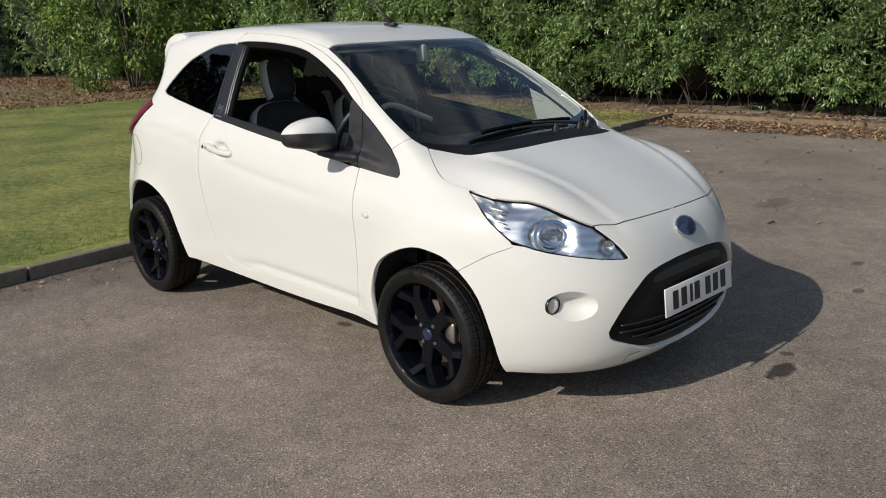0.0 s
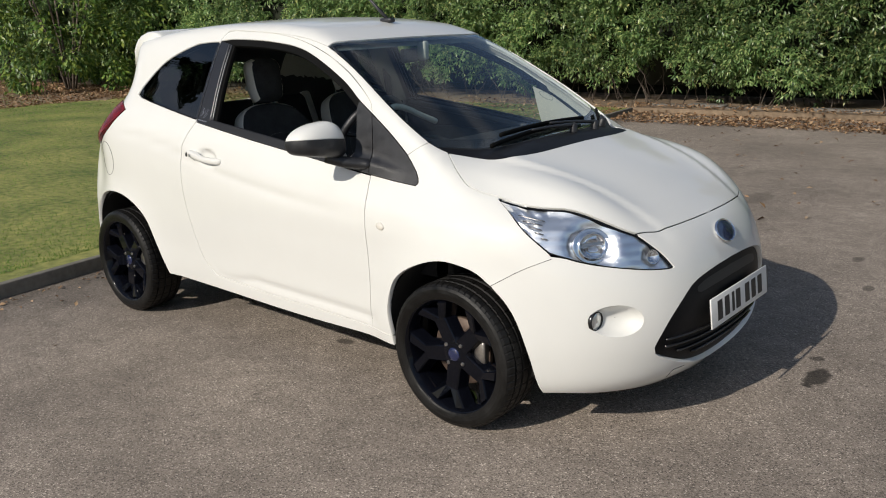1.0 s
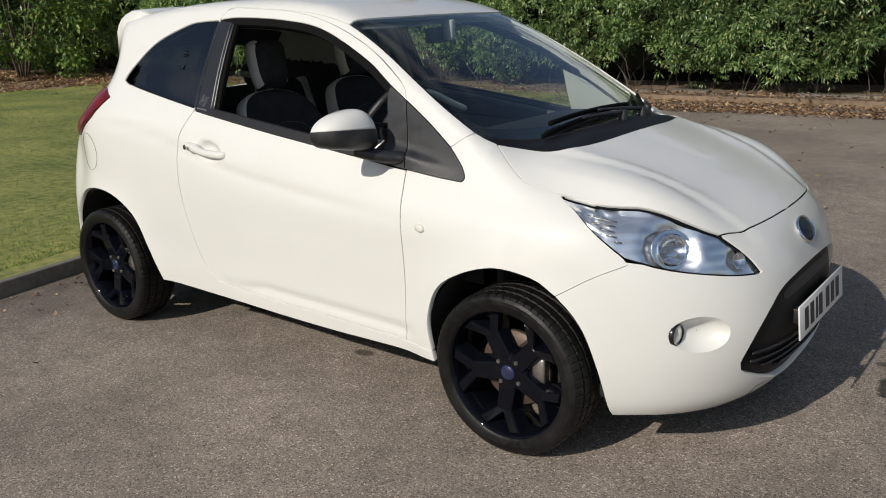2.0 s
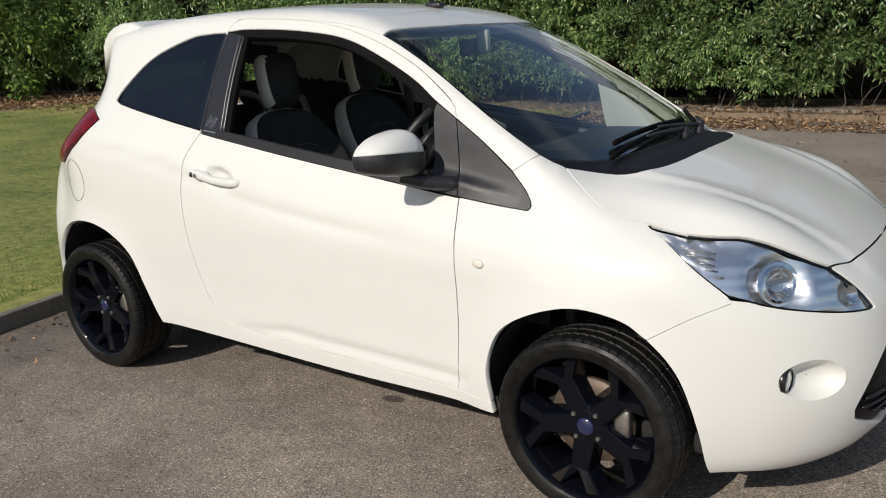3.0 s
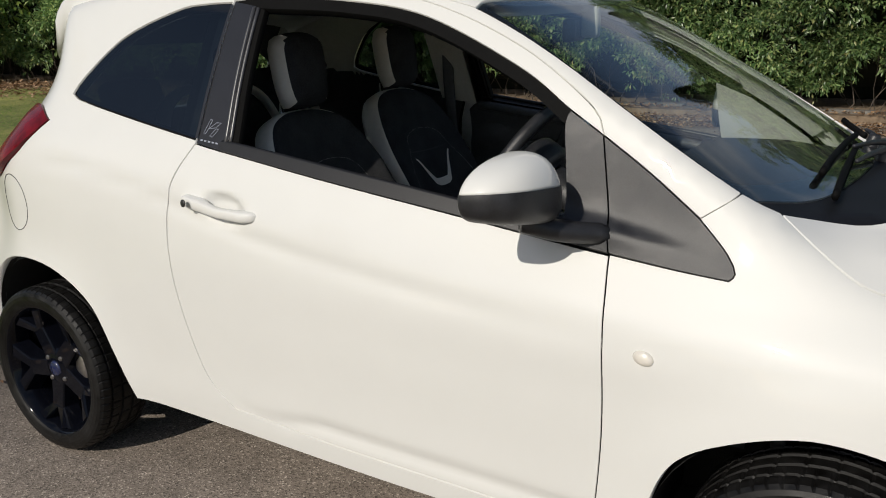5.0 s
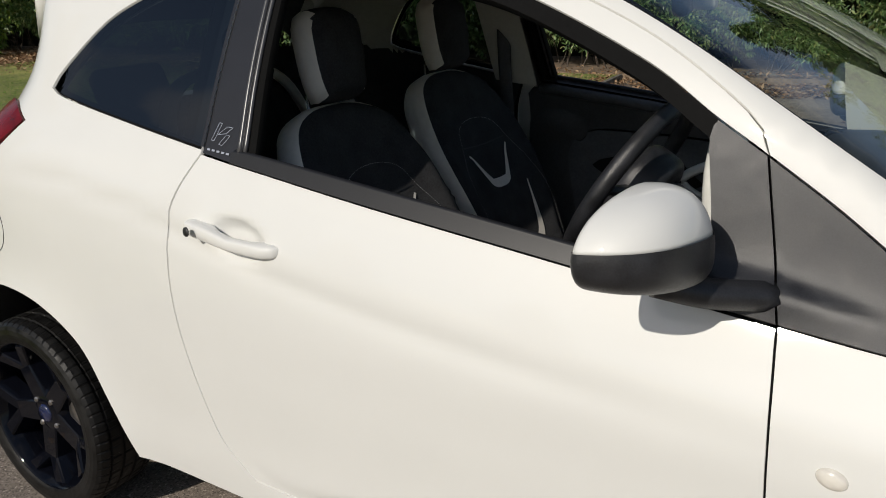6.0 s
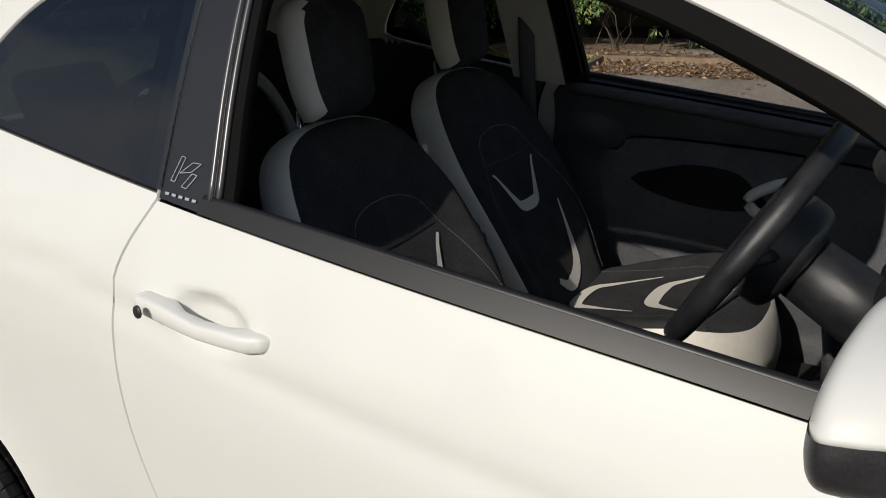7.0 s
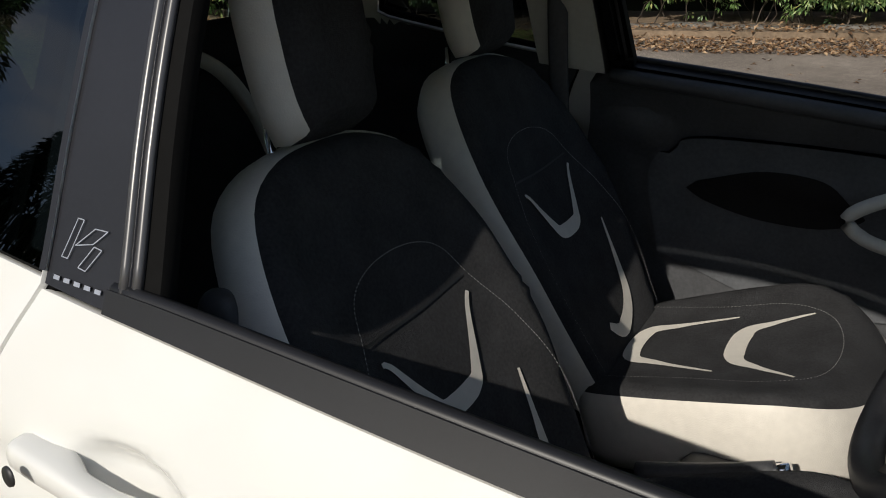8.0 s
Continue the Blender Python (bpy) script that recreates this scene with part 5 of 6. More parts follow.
# flat black panel: the upper slot's shade is painted, nothing is cut open
slot = loop(edge("front", [(0, 0.560), (-0.16, 0.554), (-0.245, 0.540), (-0.262, 0.525), (-0.245, 0.512), (-0.15, 0.518), (0, 0.522)], 0.012), edge("front", [(0, 0.522), (0, 0.560)]))
panel("grille_slot_shade", slot, (1, -0.2, 0), INK, grille, "flat black panel painted as the shaded upper slot", half=True, lift=-0.0165, depth=0, spacing=0.02, gap=0)
plate = put("number_plate", None, car, "white front number plate with dark bars")
m = facing((1.926, 0, 0.437), (1, 0, 0.10))
bm = box_bm((0.520, 0.111, 0.006), (0, 0, 0), 0.0025)
part("plate_board", bm, PLATE, plate).matrix_world = m
for k, xx in enumerate((-0.200, -0.138, -0.083, -0.038, 0.048, 0.110, 0.172)):
    part("plate_bar", box_bm((0.020 if k == 2 else 0.040, 0.072, 0.0012), (0, 0, 0)), INK, plate, shade=False).matrix_world = m @ Matrix.Translation((xx + 0.012, 0.0, 0.0036))
for s in (-1, 1):
    part("plate_bracket", box_bm((0.06, 0.07, 0.05), (1.895, s * 0.16, 0.437), 0.004), TRIM, plate)
p, nrm = on_skin("front", -0.573, 0.468)
rings, fs, nr = [], [], 36
for grow, deep in ((1.02, 0.001), (0.97, 0.006), (0.88, 0.018), (0.70, 0.033), (0.45, 0.043), (0.2, 0.047), (0.02, 0.048)):
    flat = np.array([(1.5, -0.573 + 0.066 * grow * math.cos(a), 0.468 + 0.055 * grow * math.sin(a)) for a in np.linspace(0, 2 * math.pi, nr + 1)[:-1]])
    q = skin(flat, (1, 0, 0))
    rings.append(q - normal(q) * deep)
for r in range(len(rings) - 1):
    fs += [(r * nr + i, (r + 1) * nr + i, (r + 1) * nr + (i + 1) % nr, r * nr + (i + 1) % nr) for i in range(nr)]
on_both("fog_lamp_recess", mesh_of("fog_lamp_recess", np.vstack(rings), fs, PAINT), Matrix(), (car, car), "white scooped fog lamp recess")
fog = lathe_mesh("fog_lamp", [(0.0, 0.003), (0.016, 0.001), (0.027, -0.002), (0.0305, -0.004)], FOG, 32)
fog_ring = lathe_mesh("fog_lamp_ring", [(0.0295, -0.004), (0.031, 0.001), (0.033, 0.000), (0.034, -0.012)], GLOSS, 32)
p, nrm = on_skin("front", -0.620, 0.468)
on_both("fog_lamp", fog, facing(p - nrm * 0.010, (1, -0.10, 0)), (car, car), "round clear fog lamp")
on_both("fog_lamp_ring", fog_ring, facing(p - nrm * 0.010, (1, -0.10, 0)), (car, car), "black fog lamp ring")
# towing cover in the bumper
sq = edge("front", [(-0.355, 0.205), (-0.357, 0.238), (-0.315, 0.243), (-0.300, 0.243)], 0.01)
tube("towing_cover_seam", sq, 0.0009, SATIN, car, sides=5)

# rear end: tailgate, spoiler, bumper, rear window
tail_edge = edge("side", TAIL_LINE)
rear_win = loop(edge("rear", [(0, 1.30), (-0.25, 1.29), (-0.44, 1.25), (-0.54, 1.14), (-0.55, 1.07), (-0.3, 1.03), (0, 1.02)]), edge("rear", [(0, 1.02), (0, 1.30)]))
tail = loop(edge("top", [(-1.30, 0), (-1.20, -0.445)]), tail_edge, edge("rear", [(-0.60, 0.26), (-0.3, 0.24), (0, 0.235)]), edge("rear", [(0, 0.235), (0, 1.02)]), edge("rear", [(0, 1.02), (-0.3, 1.03), (-0.55, 1.07), (-0.54, 1.14), (-0.44, 1.25), (-0.25, 1.29), (0, 1.30)]), edge("rear", [(0, 1.30), (0, 1.38)]))
panel("tailgate", tail, (-1, -0.35, 0.35), PAINT, car, half=True, spacing=0.05)
panel("rear_window", rear_win, (-1, -0.1, 0.3), GLASS, car, "green-tinted rear window", half=True, lift=-0.003, depth=0, spacing=0.05)


def spoiler_mesh():
    vs, fs = [], []
    rows = np.linspace(-1, 1, 33)
    for q in rows:
        y = 0.508 * math.sin(q * math.pi / 2)
        t, x0, x1 = 1.494 - 0.035 * y * y - 0.012 * abs(q) ** 8, -0.98, -1.475 + 0.72 * y * y + 0.02 * abs(q) ** 8
        drop = 0.025 + 0.085 * abs(q) ** 2.5
        prof = [(x0, t - 0.022), (x0 - 0.08, t - 0.004), (x1 + 0.16, t - 0.006), (x1 + 0.10, t - 0.022), (x1 + 0.06, t - 0.042), (x1 + 0.03, t - 0.070), (x1 + 0.012, t - 0.098), (x1, t - 0.10 - drop), (x1 + 0.018, t - 0.112 - drop), (x1 + 0.06, t - 0.105 - drop * 0.9), ((x0 + x1) / 2, t - 0.09 - drop * 0.5), (x0, t - 0.10)]
        vs += [(x, y, z) for x, z in prof]
    k = len(prof)
    for i in range(len(rows) - 1):
        for j in range(k):
            a, b = i * k + j, i * k + (j + 1) % k
            fs.append((a, b, b + k, a + k))
    fs += [tuple(range(k))[::-1], tuple(range((len(rows) - 1) * k, len(rows) * k))]
    me = mesh_of("spoiler", vs, fs, PAINT)
    return me


put("spoiler", spoiler_mesh(), car, "white roof spoiler")

ring = edge("top", [(0.845 + 0.030 * math.cos(a), 0.335 + 0.036 * math.sin(a)) for a in np.linspace(0, 2 * math.pi, 24)], 0.02)
tube("disc_holder", offset_line(ring[:-1], -0.010), 0.0022, CLEAR, car, "clear round permit holder on the windscreen", sides=5, closed=True)


# ---- the cabin ----
def inner_trim(flip):
    me = panel_mesh("inner_trim", side_outline, (0, -0.93, 0.30), [PILLAR, CABIN], holes=[quarter_loop], lift=-0.032, depth=0, spacing=0.022, gap=-0.004, mirror=flip)
    for f in me.polygons:
        c = f.center
        f.material_index = int(c.z < 1.055 - 0.14 * (c.x + 0.35))
    return put("inner_trim", me, car, "pale pillar trim over dark lower trim")


inner_trim(False)
inner_trim(True)
panel("headlining", loop(roof_seam, edge("top", [(-1.20, -0.445), (-1.30, 0)]), edge("top", [(-1.30, 0), (0.375, 0)]), ws_head), (0, 0, 1), HEADLINER, car, "pale grey headlining", half=True, gap=-0.02, depth=0, lift=-0.035, spacing=0.06)
tail_in = panel_mesh("tailgate_trim", tail, (-1, -0.35, 0.35), CABIN, half=True, lift=-0.03, depth=0, spacing=0.08)
put("tailgate_trim", tail_in, car)


def door_card(flip):
    d = doors[1 if flip else 0]
    card = loop(edge("side", door_base), edge("side", door_front), edge("side", [(0.724, 0.903), (0.624, 0.935), (0.367, 0.970), (0.01, 1.017), (-0.345, 1.060)]), edge("side", [(-0.345, 1.060), (-0.40, 1.03)]), edge("side", [(-0.40, 1.03), (-0.43, 0.75), (-0.40, 0.5), (-0.33, 0.335)]))
    put("door_card", panel_mesh("door_card", card, (0, -1, 0.05), CABIN, lift=-0.050, depth=-0.035, spacing=0.05, mirror=flip), d, "dark moulded door card")
    field = loop(edge("side", [(-0.24, 0.60), (-0.27, 0.80), (-0.20, 0.895), (-0.05, 0.915), (0.30, 0.90), (0.50, 0.84), (0.50, 0.55)]), edge("side", [(0.50, 0.55), (0.1, 0.50), (-0.24, 0.60)]))
    put("door_panel", panel_mesh("door_panel", field, (0, -1, 0.05), DOOR_CLOTH, lift=-0.062, depth=-0.012, spacing=0.04, mirror=flip), d, "dark grey door panel insert")
    rest = loop(edge("side", [(-0.18, 0.775), (-0.12, 0.815), (0.05, 0.825), (0.14, 0.80), (0.20, 0.745), (0.12, 0.705), (-0.02, 0.71), (-0.14, 0.745), (-0.18, 0.775)]))
    put("door_pocket", panel_mesh("door_pocket", rest, (0, -1, 0.05), GRILLE_BLACK, lift=-0.066, depth=-0.008, spacing=0.03, mirror=flip), d)


DOOR_CLOTH = material("grey door cloth", (0.085, 0.090, 0.098), 0.85, vary=0.2, scale=120, bump=0.2, bump_scale=700)
door_card(False)
door_card(True)
# inner window ledge roll on both doors
for s in (-1, 1):
    ln = edge("side", [(0.60, 0.925), (0.367, 0.958), (0.01, 1.005), (-0.345, 1.048)], 0.04)
    ln = offset_line(ln, -0.045) * (1, -s, 1)
    tube("window_ledge", ln, 0.020, CABIN, doors[(s + 1) // 2], squash=0.9)

for s in (-1, 1):
    ln = offset_line(edge("side", belt_top, 0.03), -0.006) * (1, -s, 1)
    tube("window_seal", ln, 0.0085, BELT, doors[(s + 1) // 2], "black rubber window seal")

VINYL = LEATHER


def fill_pad(outline, height, pitch=0.02):
    """Verts and triangles of a flat outline raised by height(u, v, distance to the edge)."""
    f = smooth([*outline, outline[0]], pitch)[:-1]
    lo, hi = f.min(0), f.max(0)
    gx, gy = np.meshgrid(np.arange(lo[0], hi[0], pitch), np.arange(lo[1], hi[1], pitch))
    g = np.stack([gx.ravel(), gy.ravel()], 1)
    g = g[inside(f, g)]
    g = g[np.array([((f - q) ** 2).sum(1).min() for q in g]) > (pitch * 0.5) ** 2]
    ring2 = inset(f, 0.006)
    flat = np.vstack([f, ring2, g[np.array([((ring2 - q) ** 2).sum(1).min() for q in g]) > (pitch * 0.35) ** 2]])
    n = len(f)
    got = geometry.delaunay_2d_cdt([Vector(q) for q in flat], [(i, (i + 1) % n) for i in range(n)], [], 0, 1e-6)
    q = np.array([tuple(v) for v in got[0]])
    tris = np.array([tuple(t) for t in got[2]])
    tris = tris[inside(f, q[tris].mean(1))]
    d = np.array([np.sqrt(((f - p) ** 2).sum(1).min()) for p in q])
    h = height(q[:, 0], q[:, 1]) - 0.022 * np.exp(-d / 0.012)
    a = q[tris]
    turn = np.cross(a[:, 1] - a[:, 0], a[:, 2] - a[:, 0]) < 0
    tris[turn] = tris[turn][:, ::-1]
    return f, np.column_stack([q, h]), tris


def pad(name, outline, height, depth, m, parent, shell_name, label, shell_label, belly=0.012, face=None, dark_ends=0.0):
    """A cushion: a cloth face over a vinyl side wall."""
    f, v, tris = fill_pad(outline, height)
    me = mesh_of(name, v, tris, face or CLOTH)
    me.transform(m)
    put(name, me, parent, label)
    rings, n = [], len(f)
    edge_h = height(f[:, 0], f[:, 1]) - 0.022
    for grow, t in ((0.0, 0.0), (0.006, -0.06), (0.006 + belly, -0.35), (0.006 + belly, -0.7), (-0.004, -0.95), (-0.03, -1.0)):
        rings.append(np.column_stack([inset(f, -grow), edge_h + depth * t]))
    vs = np.vstack(rings)
    fs = [(r * n + (i + 1) % n, r * n + i, (r + 1) * n + i, (r + 1) * n + (i + 1) % n) for r in range(len(rings) - 1) for i in range(n)]
    k = (len(rings) - 1) * n
    fs.append(tuple(range(k, k + n))[::-1])
    me = mesh_of(shell_name, vs, fs, [VINYL, CLOTH])
    if dark_ends:
        for f_ in me.polygons:
            f_.material_index = int(abs(f_.center.x) < dark_ends)
    me.transform(m)
    put(shell_name, me, parent, shell_label)


def ribbon(name, pts, widths, height, m, parent, mat, lift=0.003):
    """A tapered flat band sewn on a cushion's face."""
    c = smooth(pts, 0.008)
    t = np.gradient(c, axis=0)
    t /= np.linalg.norm(t, axis=1, keepdims=True)
    w = np.interp(np.linspace(0, 1, len(c)), np.linspace(0, 1, len(widths)), widths)[:, None] / 2
    s = np.stack([-t[:, 1], t[:, 0]], 1) * w
    a, b = c - s, c + s
    vs = np.vstack([np.column_stack([q, height(q[:, 0], q[:, 1]) + lift]) for q in (a, b)])
    k = len(c)
    me = mesh_of(name, vs, [(i, k + i, k + i + 1, i + 1) for i in range(k - 1)], mat)
    me.transform(m)
    return put(name, me, parent)


def stitch(name, pts, height, m, parent):
    """A row of white thread stitches as one seam."""
    c = smooth(pts, 0.0032)
    vs, fs = [], []
    for i in range(0, len(c) - 2, 2):
        a, b = c[i], c[i + 1]
        d = (b - a) / (np.linalg.norm(b - a) + 1e-9)
        s = np.array((-d[1], d[0])) * 0.0005
        k = len(vs)
        for q in (a - s, a + s, b + s, b - s):
            vs.append((*q, float(height(q[0], q[1])) + 0.0032))
        fs.append((k, k + 3, k + 2, k + 1))
    me = mesh_of(name, vs, fs, THREAD)
    me.transform(m)
    return put(name, me, parent, kind="stuff")


def front_seat(yc, shift, lift):
    seat = put("front_seat", None, car, "charcoal cloth front seat with cream vinyl sides")
    back = Matrix.Translation((-0.16 + shift, yc, 0.535 + lift)) @ Matrix(((0, -0.485, 0.875), (1, 0, 0), (0, 0.875, 0.485))).to_4x4()
    half = [(0.0, -0.02), (0.13, -0.015), (0.180, 0.03), (0.200, 0.12), (0.218, 0.22), (0.232, 0.32), (0.232, 0.42), (0.222, 0.50), (0.190, 0.59), (0.150, 0.645), (0.080, 0.677), (0.0, 0.684)]
    outline = half[1:-1] + [half[-1]] + [(-u, v) for u, v in half[1:-1]][::-1] + [half[0]]

    def hb(u, v):
        low = step(0.46, 0.24, np.asarray(v, float))
        return 0.012 + np.clip(np.abs(u) / 0.235, 0, 1.2) ** 3 * (0.046 * low + 0.036 * (1 - low)) + 0.006 * np.clip((np.asarray(v) - 0.45) / 0.2, 0, 1) ** 2

    pad("backrest", outline, hb, 0.092, back, seat, "backrest_side", "charcoal cloth backrest", "cream vinyl backrest side", belly=0.008)
    ribbon("sewn_band", [(-0.112, 0.402), (-0.098, 0.394), (-0.058, 0.326), (-0.034, 0.302), (0.034, 0.302), (0.058, 0.326), (0.098, 0.394), (0.112, 0.410)], [0.007, 0.011, 0.019, 0.030, 0.030, 0.019, 0.011, 0.007], hb, back, seat, VINYL)
    ribbon("sewn_band", [(-0.040, 0.092), (0.0, 0.066), (0.052, 0.080), (0.090, 0.118), (0.112, 0.190), (0.130, 0.275)], [0.016, 0.038, 0.032, 0.020, 0.010, 0.005], hb, back, seat, VINYL)
    for s in (-1, 1):
        stitch("stitching", [(s * 0.13, 0.43), (s * 0.175, 0.34), (s * 0.198, 0.22), (s * 0.170, 0.05)], hb, back, seat)
    stitch("stitching", [(-0.13, 0.43), (-0.10, 0.487), (-0.04, 0.512), (0.04, 0.512), (0.10, 0.487), (0.13, 0.43)], hb, back, seat)
    ribbon("seam", [(-0.12, 0.432), (0.0, 0.428), (0.12, 0.432)], [0.004, 0.004], hb, back, seat, INK, 0.0015)
    hr = [(-0.066, 0.012), (-0.078, 0.05), (-0.083, 0.12), (-0.074, 0.182), (0.0, 0.196), (0.074, 0.182), (0.083, 0.12), (0.078, 0.05), (0.066, 0.012), (0.0, 0.008)]
    rest = Matrix.Translation(back @ Vector((0, 0.690, 0.0)) + Vector((0.062, 0, 0.016))) @ Matrix(((0, -0.14, 0.99), (1, 0, 0), (0, 0.99, 0.14))).to_4x4()
    pad("headrest", hr, lambda u, v: 0.01 - 0.25 * np.asarray(u) ** 2 + 0 * np.asarray(v), 0.072, rest, seat, "headrest_side", "charcoal headrest face", "cream vinyl headrest side", belly=0.010, dark_ends=0.066)
    for s in (-1, 1):
        foot = Vector((-0.526 + shift, yc + 0.012 + s * 0.062, 1.098 + lift))
        line = [foot - Vector((0, 0, 0.03)), foot + Vector((0, 0, 0.06))]
        tube("headrest_post", line, 0.0065, CHROME, seat, "chrome headrest post")
        part("post_collar", box_bm((0.05, 0.04, 0.022), foot, 0.009, 3), CABIN, seat)
    outer = -1 if yc < 0 else 1
    blob("tilt_lever", CABIN, seat, rounded(back @ Vector((outer * 0.222, 0.535, -0.062)), (0.03, 0.022, 0.045), 0.8, 0.8))
    cush = Matrix.Translation((-0.158 + shift, yc, 0.555 + lift)) @ Matrix(((0, 0.98, -0.2), (-1, 0, 0), (0, 0.2, 0.98))).to_4x4()
    half = [(0.0, -0.06), (0.15, -0.055), (0.20, -0.02), (0.232, 0.10), (0.252, 0.22), (0.255, 0.31), (0.215, 0.39), (0.12, 0.445), (0.0, 0.458)]
    outline = half[1:-1] + [half[-1]] + [(-u, v) for u, v in half[1:-1]][::-1] + [half[0]]

    def hc(u, v):
        return 0.014 + 0.034 * np.clip(np.abs(u) / 0.24, 0, 1.2) ** 3 - 0.25 * np.clip(np.asarray(v) - 0.30, 0, 1) ** 2 * 4

    pad("seat_cushion", outline, hc, 0.16, cush, seat, "seat_side", "charcoal cloth seat cushion", "cream vinyl seat side", belly=0.004)
    ribbon("sewn_band", [(0.120, 0.19), (0.085, 0.08), (0.055, 0.020), (-0.055, 0.020), (-0.085, 0.08), (-0.120, 0.19)], [0.005, 0.012, 0.034, 0.034, 0.012, 0.005], hc, cush, seat, VINYL)
    ribbon("sewn_band", [(0.135, 0.33), (0.095, 0.26), (0.055, 0.215), (-0.055, 0.215), (-0.095, 0.26), (-0.135, 0.33)], [0.005, 0.014, 0.038, 0.038, 0.014, 0.005], hc, cush, seat, VINYL)
    stitch("stitching", [(0.165, -0.04), (0.16, 0.15), (0.168, 0.28), (0.12, 0.365), (0.0, 0.39), (-0.12, 0.365), (-0.168, 0.28), (-0.16, 0.15), (-0.165, -0.04)], hc, cush, seat)
    part("seat_base", box_bm((0.40, 0.36, 0.16), (0.0 + shift, yc, 0.36), 0.03), CABIN, seat)
    return seat


front_seat(-0.318, 0.088, -0.026)
front_seat(0.333, -0.018, -0.020)

# rear bench and its headrests
bench = put("rear_seat", None, car, "dark rear bench with pale vinyl edge bands")
part("bench_cushion", box_bm((0.48, 1.16, 0.16), (-0.80, 0, 0.56), 0.05, 4), CLOTH, bench)
m = Matrix.Rotation(radians(-22), 4, "Y")
part("bench_back", box_bm((0.14, 1.18, 0.56), (-1.08, 0, 0.80), 0.05, 4, m), CLOTH, bench)
for s in (-1, 1):
    part("bench_headrest", box_bm((0.07, 0.24, 0.12), (-1.19, s * 0.30, 1.12), 0.03, 3, m), CLOTH, bench)
    part("bench_side", box_bm((0.145, 0.07, 0.57), (-1.075, s * 0.545, 0.80), 0.025, 3, m), VINYL, bench, "pale vinyl edge band")
for s in (-1, 1):
    arch = smooth([(-1.125, s * 0.10, 1.135), (-1.110, s * 0.19, 1.112), (-1.092, s * 0.255, 1.055), (-1.068, s * 0.300, 0.955), (-1.045, s * 0.315, 0.84)], 0.02)
    tube("edge_band", arch, np.linspace(0.026, 0.034, len(arch)), VINYL, bench, "pale vinyl edge band", squash=0.6)
part("parcel_shelf", box_bm((0.36, 1.10, 0.02), (-1.36, 0, 0.98), 0.006), CABIN, car)

# dashboard
dash = put("dashboard", None, car, "dark dashboard with pale lower trim")


def dash_mesh():
    vs, fs = [], []
    ys = np.linspace(-0.655, 0.655, 29)
    for y in ys:
        b = 0.05 * math.exp(-(((y + 0.345) / 0.17) ** 4))
        c = 0.10 * (y / 0.65) ** 2
        prof = [(1.10 - c, 0.935), (0.86 - c * 0.5, 0.958), (0.66, 0.955 + b), (0.575 - 0.5 * b, 0.95 + b), (0.545 - 0.5 * b, 0.925 + b * 0.6), (0.555, 0.84), (0.60, 0.74), (0.66, 0.60), (0.75, 0.52), (1.0, 0.52)]
        vs += [(x, y, z) for x, z in prof]
    k = len(prof)
    for i in range(len(ys) - 1):
        for j in range(k - 1):
            a = i * k + j
            fs.append((a, a + k, a + k + 1, a + 1))
    fs += [tuple(range(k)), tuple(range((len(ys) - 1) * k, len(ys) * k))[::-1]]
    return mesh_of("dash_body", vs, fs, DASH)


put("dash_body", dash_mesh(), dash)
part("centre_stack", box_bm((0.16, 0.24, 0.40), (0.62, 0.0, 0.72), 0.05, 4, Matrix.Rotation(radians(18), 4, "Y")), GLOSS, dash)
part("dash_band", box_bm((0.02, 0.50, 0.055), (0.565, 0.36, 0.80), 0.008, 2, Matrix.Rotation(radians(20), 4, "Y")), VINYL, dash, "pale dashboard band")
for yy in (-0.60, 0.60):
    put("air_vent", lathe_mesh("air_vent", [(0.0, 0.0), (0.045, 0.0), (0.052, 0.008), (0.055, 0.0), (0.055, -0.03)], GLOSS, 28), dash).matrix_world = facing((0.555, yy, 0.905), (-1, 0, 0.25))
console = put("centre_console", None, car, "dark centre console with gear lever")
part("console_body", box_bm((0.62, 0.20, 0.20), (0.30, 0, 0.42), 0.04, 3), CABIN, console)
tube("gear_lever", [(0.46, 0.0, 0.60), (0.445, 0, 0.68), (0.435, 0, 0.745)], [0.024, 0.012, 0.011], CABIN, console)
blob("gear_knob", GLOSS, console, rounded((0.432, 0, 0.765), (0.026, 0.026, 0.032), 0.9, 0.9))
brake = put("handbrake", None, car, "black handbrake lever with a silver button")
tube("brake_lever", smooth([(-0.06, 0.0, 0.50), (0.05, 0.0, 0.53), (0.15, 0, 0.565)], 0.02), 0.017, CABIN, brake)
tube("brake_button", [(0.148, 0, 0.564), (0.172, 0, 0.573)], 0.013, CHROME, brake)

# steering wheel
C = Vector((0.363, -0.345, 1.003))
up_ = Vector((0.536, 0, 0.845))
out_ = Vector((-0.845, 0, 0.536))
wheel_ = put("steering_wheel", None, car, "black steering wheel with silver lower spokes")
ring = [C + 0.180 * (math.cos(a) * Vector((0, 1, 0)) + math.sin(a) * up_) for a in np.linspace(0, 2 * math.pi, 65)[:-1]]
tube("wheel_rim", ring, 0.0165, TRIM, wheel_, closed=True, sides=12)
blob("wheel_boss", TRIM, wheel_, rounded(C - out_ * 0.03, (0.085, 0.085, 0.045), 0.5, 0.9, Matrix((Vector((0, 1, 0)), up_, out_)).transposed()), label="black airbag cover")
